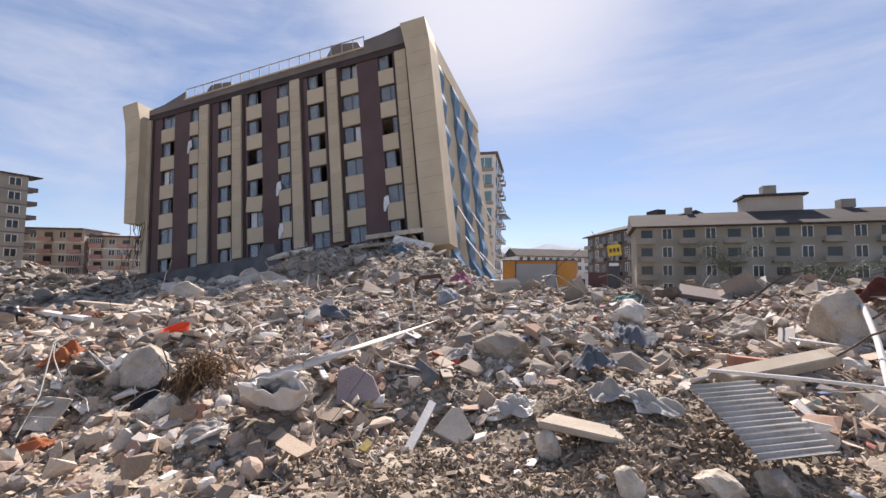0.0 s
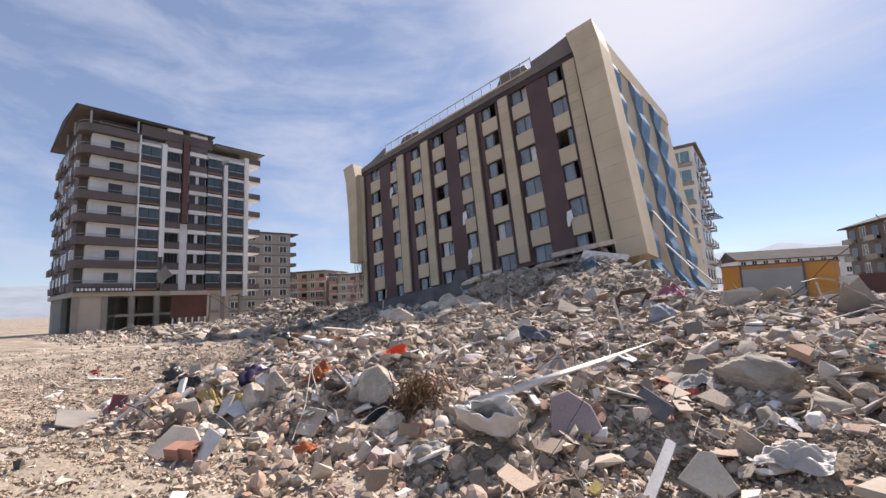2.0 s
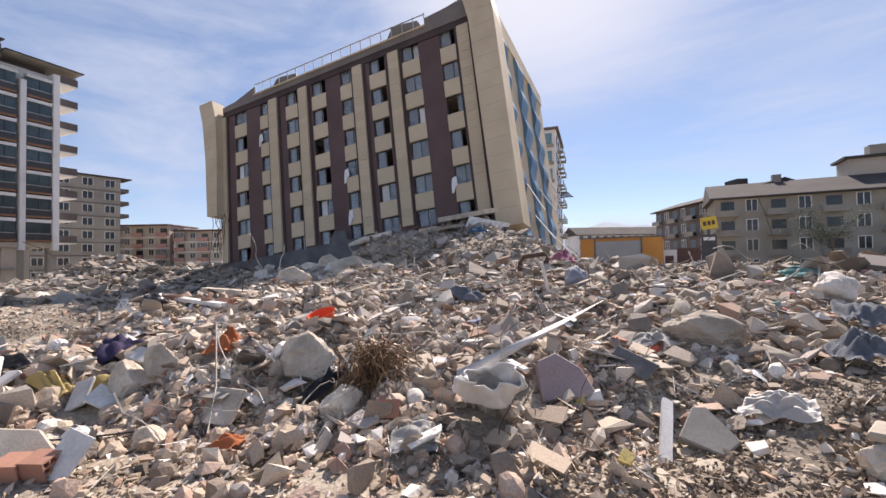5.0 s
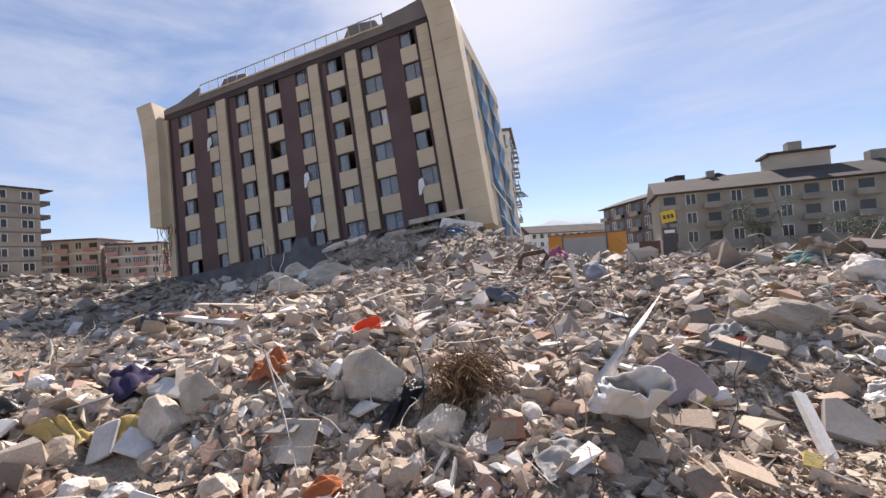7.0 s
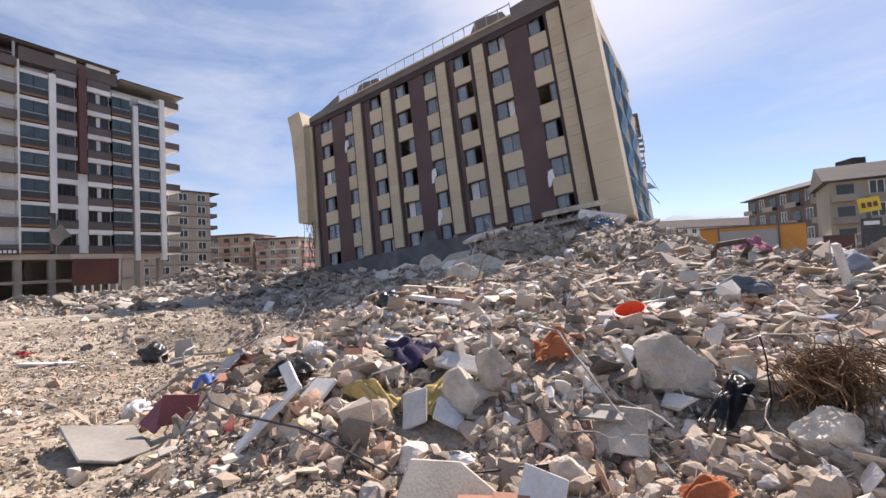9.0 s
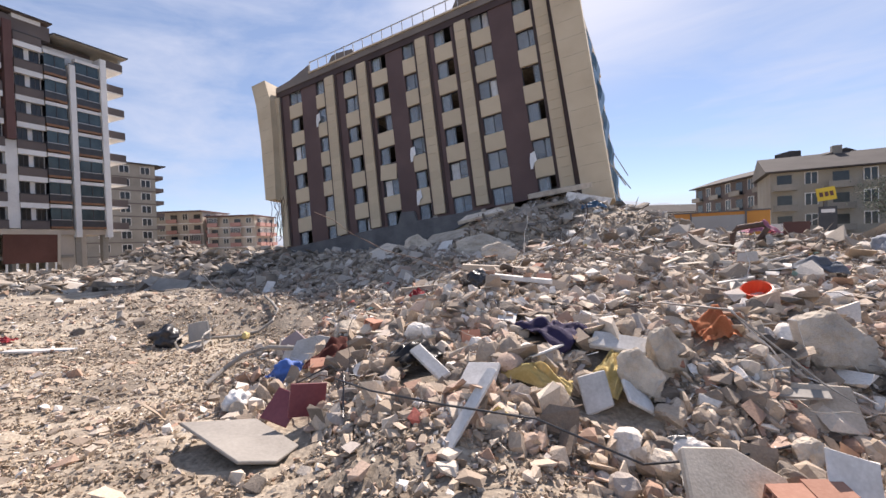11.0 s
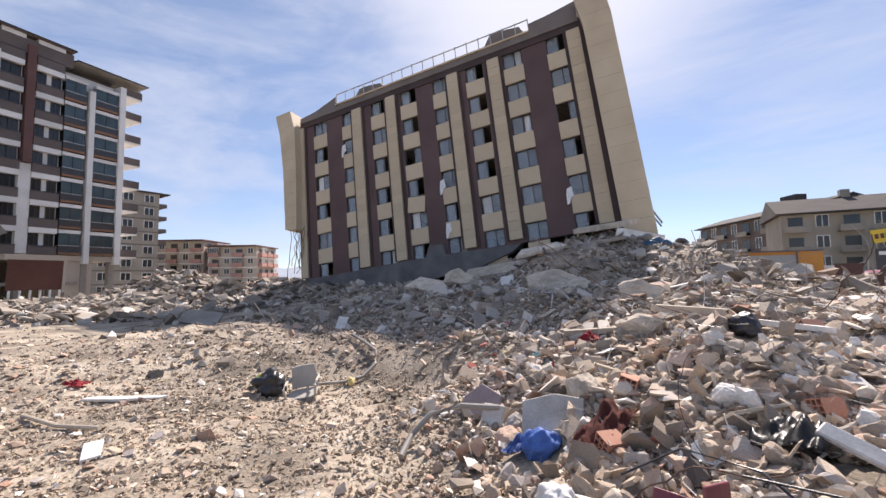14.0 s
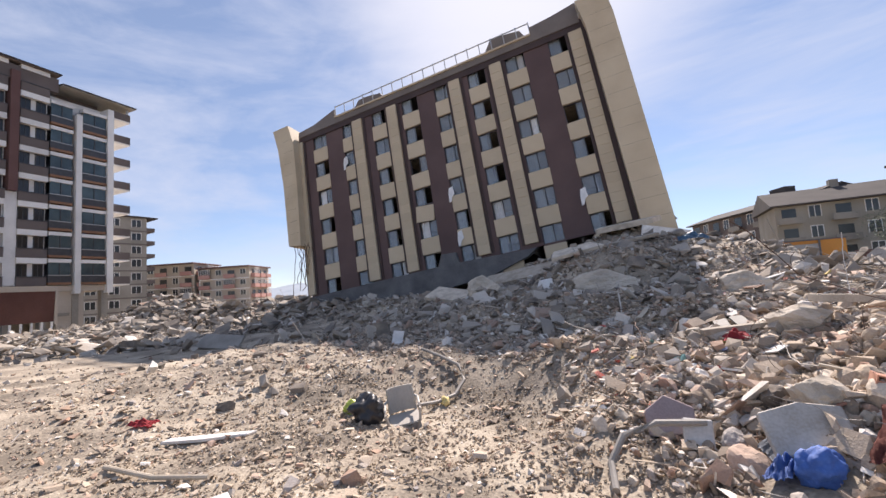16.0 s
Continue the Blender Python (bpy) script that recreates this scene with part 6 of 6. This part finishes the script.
sack(-2.66, 3.66)
bm = lathe(bmesh.new(), [(0.11, 0), (0.13, 0.12), (0.15, 0.26), (0.165, 0.27), (0.15, 0.265), (0.125, 0.12), (0.1, 0.01)], 22, 0.02, 5)
mesh_thing("bucket", bm, M_RED, "crushed orange-red plastic bucket on the mound", "bucket", pose(-5.25, 4.8, 1.1, 20, -14, 40) @ Matrix.Diagonal((1.15, 0.8, 0.95, 1)))
for x, y, s, m, sd, label, cat in ((-15.35, 4.62, 0.34, M_BLACK, 3, "full black plastic rubbish bag on bare ground", "rubbish bag"), (-15.75, 4.8, 0.17, M_GREEN, 7, "yellow-green plastic bag beside the rubbish bag", "bag"), (-8.36, 4.5, 0.2, M_BLACK, 9, "black plastic bag on the crest", "bag"),
                                   (-5.15, 3.25, 0.13, M_BLACK, 14, "torn black plastic bag in the rubble", "bag"), (-2.4, 9.0, 0.34, M_GREYCL, 21, "dark grey crumpled sheet metal bin", "bin"), (-14.6, 5.95, 0.12, M_YELLOW, 4, "yellow plastic bag tied to the hose", "bag"), (-10.0, 2.05, 0.17, M_SACK, 17, "white crumpled plastic bag", "bag"), (1.15, 7.6, 0.3, M_DUSTY, 29, "bulging dusty roll of bedding in the rubble", "bedding roll"), (-10.3, 3.0, 0.2, M_BLUECL, 31, "crumpled blue plastic bag at the foot of the heap", "bag")):
    bm = bmesh.new()
    bmesh.ops.create_icosphere(bm, subdivisions=4, radius=1)
    for v in bm.verts:
        n0 = v.co.normalized()
        v.co = Vector((n0.x, n0.y * 0.8, n0.z * 0.85)) * (0.8 + 0.32 * noise.noise(n0 * 1.6 + Vector((sd, 0, 0))) + 0.22 * abs(noise.noise(n0 * 4 + Vector((0, sd, 0)))))
        v.co *= s
    for f in bm.faces:
        f.smooth = True
    mesh_thing(cat.replace(" ", "_"), bm, m, label, cat, on(x, y, s * 0.5, 0, 0, sd * 30))

# cloths and foam
cloth("cloth", "crumpled dark purple cloth on the mound", "cloth", -7.2, 3.42, 0.62, 0.5, 0.13, M_PURPLE, 1.3, 0.08, -30)
cloth("cloth", "dirty yellow cloth draped over the stones", "cloth", -6.6, 2.98, 0.5, 0.26, 0.12, M_YELLOW, 2.1, 0.1, 70)
cloth("foam", "torn yellow insulation foam on the mound", "foam", -7.2, 2.68, 0.5, 0.18, 0.12, M_YELLOW, 3.7, 0.10, 4)
cloth("cloth", "crumpled orange cloth on the mound", "cloth", -5.8, 3.62, 0.34, 0.3, 0.16, M_ORANGECL, 4.4, 0.08, 30)
cloth("cloth", "black rubber strip hanging over stones", "strip", -4.45, 3.75, 0.5, 0.2, 0.08, M_BLACK, 5.2, 0.14, 60)
cloth("cloth", "black torn cloth on the mound", "cloth", -8.45, 2.88, 0.55, 0.42, 0.14, M_BLACK, 6.6, 0.18, 60)
cloth("cloth", "bright blue cloth at the foot of the heap", "cloth", -10.5, 3.1, 0.34, 0.16, 0.12, M_BLUECL, 7.1, 0.1, 60)
cloth("cloth", "grey dusty metal sheet with holes", "sheet", -10.35, 3.45, 0.36, 0.3, 0.08, M_GREYCL, 8.8, 0.12, 10)
cloth("cloth", "blue-grey cloth hanging over rubble", "cloth", 0.35, 5.05, 0.4, 0.5, 0.2, M_GREYCL, 9.5, 0.2, 15)
cloth("cloth", "grey cloth tangled in the rubble", "cloth", 1.0, 6.4, 0.6, 0.5, 0.26, M_GREYCL, 10.3, 0.3, 70)
cloth("sheet", "crumpled white sheet at the foot of the mound", "sheet", -6.05, 2.2, 0.34, 0.2, 0.1, M_PAPER, 28.2, 0.06, 15)
cloth("paper", "white crumpled paper beside the sack", "paper", -3.0, 3.05, 0.34, 0.26, 0.07, M_PAPER, 11.1, 0.05, 20)
cloth("paper", "white crumpled paper on the dirt", "paper", -5.9, 2.05, 0.4, 0.25, 0.08, M_PAPER, 12.4, 0.05, 40)
cloth("rag", "white torn rag on the heap", "rag", 0.75, 4.05, 0.5, 0.2, 0.09, M_PAPER, 13.2, 0.06, -40)
cloth("cloth", "teal cloth on the far heap", "cloth", 1.5, 9.9, 0.6, 0.5, 0.12, M_TEAL, 14.9, 0.1, 0)
cloth("cloth", "pink cloth bundle on the far heap", "cloth", -3.2, 13.6, 0.8, 0.6, 0.25, M_PINKCL, 15.6, 0.3, 0)
cloth("cloth", "small red cloth on the bare ground", "cloth", -18.6, 3.3, 0.4, 0.22, 0.08, M_REDCL, 16.8, 0.04, 10)
cloth("cloth", "dark red patterned carpet in the rubble", "carpet", -9.72, 3.1, 0.5, 0.34, 0.18, M_DARKRED, 17.9, 0.14, 60)
cloth("cloth", "red cloth in the rubble", "cloth", -10.1, 6.0, 0.36, 0.25, 0.12, M_REDCL, 18.5, 0.1, 0)
cloth("cloth", "red rag at the foot of the mound", "rag", -4.65, 2.75, 0.26, 0.18, 0.08, M_ORANGECL, 19.7, 0.07, 20)
cloth("paper", "white sheet in the rubble", "sheet", -1.3, 5.5, 0.4, 0.3, 0.1, M_PAPER, 22.4, 0.1, 10)
cloth("sack", "torn dusty white sack in the dirt", "sack", -0.45, 4.3, 0.5, 0.24, 0.16, M_SACK, 25.3, 0.08, -25)
cloth("sheet", "crumpled white sheet behind the boards", "sheet", 0.45, 4.15, 0.4, 0.24, 0.14, M_PAPER, 26.7, 0.08, 20)
cloth("carpet", "dark red carpet hanging in the far rubble", "carpet", 4.5, 7.6, 0.6, 0.4, 0.2, M_DARKRED, 23.1, 0.25, 10)
cloth("paper", "crumpled foil scrap on the mound", "foil", -6.15, 2.45, 0.2, 0.14, 0.06, M_RAIL, 24.6, 0.08, 10)
cloth("cloth", "blue plastic sheet in the farther heap", "plastic sheet", -8.2, 20.6, 1.0, 0.6, 0.25, M_BLUE, 20.3, 0.3, 0)
cloth("cloth", "dark blue-grey cloth on the crest", "cloth", -4.0, 6.9, 0.6, 0.45, 0.16, M_GREYCL, 21.6, 0.14, 0)


# tangle of fibres beside the big lump
def tangle():
    rng = random.Random(6)
    bm = bmesh.new()
    for _ in range(420):
        p = [Vector((rng.gauss(0, 0.15), rng.gauss(0, 0.12), 0.28 + rng.gauss(0, 0.1)))]
        d = Vector((rng.uniform(0.1, 1.0), rng.uniform(-0.9, 0.1), rng.uniform(-0.7, 0.25))).normalized()
        for _ in range(7):
            d = (d + Vector((rng.uniform(-0.5, 0.5), rng.uniform(-0.5, 0.5), rng.uniform(-0.55, 0.35)))).normalized()
            p.append(p[-1] + d * 0.055)
        tube(bm, p, rng.uniform(0.003, 0.007), 4)
    mesh_thing("fibre_tangle", bm, M_STRAW, "tangle of brown roots and wires on the mound", "tangle", on(-3.9, 3.82, 0.02) @ Matrix.Diagonal((0.85, 0.85, 0.95, 1)))


tangle()


# tipped garden chair
def chair():
    c = thing("garden_chair", "grey dusty plastic garden chair sunk in the dirt", "chair", on(-14.85, 5.0, -0.36, -6, 8, -150))
    bm = bmesh.new()
    prism(bm, [(-0.24, -0.22), (0.24, -0.22), (0.25, 0.2), (0.18, 0.26), (-0.18, 0.26), (-0.25, 0.2)], 0.42, 0.45, "z")
    bmesh.ops.bevel(bm, geom=bm.edges[:], offset=0.012, segments=2, affect="EDGES")
    part("seat", bm, M_CHAIR, c)
    bm = bmesh.new()
    n = 10
    front = [(0.24 * math.cos(math.pi * k / n), -0.22 - 0.06 * math.sin(math.pi * k / n)) for k in range(n + 1)]
    prism(bm, front + [(x * 0.92, y + 0.025) for x, y in front[::-1]], 0.46, 0.84, "z")
    for v in bm.verts:
        v.co.y -= (v.co.z - 0.46) * 0.25
        if v.co.z > 0.7:
            v.co.x *= 0.9
    part("backrest", bm, M_CHAIR, c)
    for sx in (-1, 1):
        for y, lean in ((0.2, 0.04), (-0.2, -0.07)):
            bm = bmesh.new()
            x = sx * 0.22
            prism(bm, [(x - 0.025, y - 0.02), (x + 0.025, y - 0.02), (x + 0.025, y + 0.02), (x - 0.025, y + 0.02)], 0, 0.418, "z")
            for v in bm.verts:
                v.co.y += lean * (0.42 - v.co.z) * 2
                v.co.x += sx * 0.05 * (0.42 - v.co.z)
            part("leg", bm, M_CHAIR, c)
        bm = tube(bmesh.new(), [(sx * 0.24, 0.2, 0.42), (sx * 0.27, 0.2, 0.62), (sx * 0.27, 0.1, 0.65), (sx * 0.27, -0.2, 0.65), (sx * 0.23, -0.27, 0.66)], 0.022, 8)
        part("armrest", bm, M_CHAIR, c)


chair()

# hoses, cables and bent bars
for name, label, r, m, pts in (("hose", "grey hose lying across the hollow", 0.035, M_HOSE, [(-15.1, 5.3, 0.06), (-14.7, 5.8, 0.06), (-14.5, 6.2, 0.06), (-14.45, 6.6, 0.1), (-14.7, 7.0, 0.1), (-15.2, 7.3, 0.08), (-15.8, 7.6, 0.06)]),
                               ("pipe", "dark grey plastic pipe at the foot of the heap", 0.035, M_HOSE, [(-11.75, 2.95, 0.02), (-11.78, 3.25, 0.1), (-11.66, 3.5, 0.2), (-11.35, 3.68, 0.22), (-10.9, 3.75, 0.2)]),
                               ("cable", "black cable sagging over the mound", 0.008, M_BLACK, [(-8.9, 2.2, 0.25), (-8.3, 1.9, 0.2), (-7.6, 1.7, 0.25), (-7.0, 1.8, 0.3), (-6.4, 2.0, 0.2), (-5.9, 2.3, 0.15), (-5.5, 2.6, 0.1)]),
                               ("cable", "thin pale cable over the mound", 0.009, M_HOSE, [(-6.2, 3.9, 0.2), (-5.7, 3.5, 0.35), (-5.2, 3.1, 0.35), (-4.8, 2.7, 0.2)]),
                               ("cable", "black cable over the mound edge", 0.008, M_BLACK, [(-9.6, 2.4, 0.15), (-9.2, 2.5, 0.3), (-8.8, 2.2, 0.25), (-8.5, 1.8, 0.12)]),
                               ("pipe", "long pale pipe in the heap", 0.018, M_PAPER, [(1.4, 4.7, 0.2), (2.1, 4.5, 0.28), (2.9, 4.4, 0.3)]),
                               ("log", "thin wooden pole on the bare ground", 0.03, M_WOOD, [(-17.4, 2.1, 0.03), (-16.6, 2.15, 0.04), (-15.9, 2.3, 0.03)])):
    mesh_thing(name, tube(bmesh.new(), along(pts, r), r, 8), m, label, name)
arch = tube(bmesh.new(), [(-0.6, 0, -0.3), (-0.55, 0, 0.55), (-0.4, 0, 0.75), (0.35, 0.1, 0.85), (0.5, 0.1, 0.7), (0.2, 0.1, 0.2), (0.1, 0.1, -0.3)], 0.09, 10)
mesh_thing("steel_arch", arch, M_STEEL, "bent rusty steel frame standing in the heap", "steel frame", on(-3.75, 12.0, -0.1, 0, 0, 10) @ Matrix.Diagonal((0.75, 0.75, 0.75, 1)))


def strew_bars():
    rng = random.Random(44)
    for i in range(90):
        if i < 50:
            x, y = rng.uniform(0.8, 6.5), rng.uniform(5.5, 10.5)
        else:
            x, y = rng.uniform(-12, 1), rng.uniform(3, 12)
            if x < -10 and y < 4.5:
                continue
        bm = bmesh.new()
        rods(bm, (0, 0, 0.05), rng.uniform(0.9, 2.6), rng, rng.choice((0.006, 0.008, 0.012)), 9, 0.05, 0.32)
        mesh_thing("bent_bar", bm, M_STEEL if rng.random() < 0.6 else M_HOSE, "thin bent rusty reinforcing bar in the rubble", "reinforcing bar", on(x, y, 0.05), "bent bars in the heap")


strew_bars()


def strew_wires():
    rng = random.Random(58)
    for x, y in sown(60, -10.5, -1.5, 2.2, 7, 121, 1.2, 0.3):
        bm = bmesh.new()
        rods(bm, (0, 0, 0.1), rng.uniform(0.5, 1.5), rng, rng.choice((0.003, 0.004, 0.006)), 12, 0.03, 0.6)
        mesh_thing("wire", bm, rng.choice((M_STEEL, M_HOSE, M_PAPER, M_BLACK)), "loose curled wire on the rubble", "wire", on(x, y, 0.08), "wires in the heap")


strew_wires()
M_LITTER = pieces_material("litter", [(0, (0.80, 0.79, 0.77)), (0.34, (0.62, 0.60, 0.57)), (0.5, (0.05, 0.05, 0.055)), (0.64, (0.10, 0.16, 0.34)), (0.71, (0.45, 0.08, 0.06)), (0.79, (0.55, 0.42, 0.10)), (0.86, (0.48, 0.24, 0.24)), (0.94, (0.14, 0.32, 0.30))])
scatter("litter", "scraps of plastic, paper and cloth in the rubble", SHARDS, sown(900, -12, 4, 1.8, 11, 131, 1.1, 0.35), power_sizes(900, 0.06, 0.22, 132, 2.4), 0.5, 133, M_LITTER, -0.15)
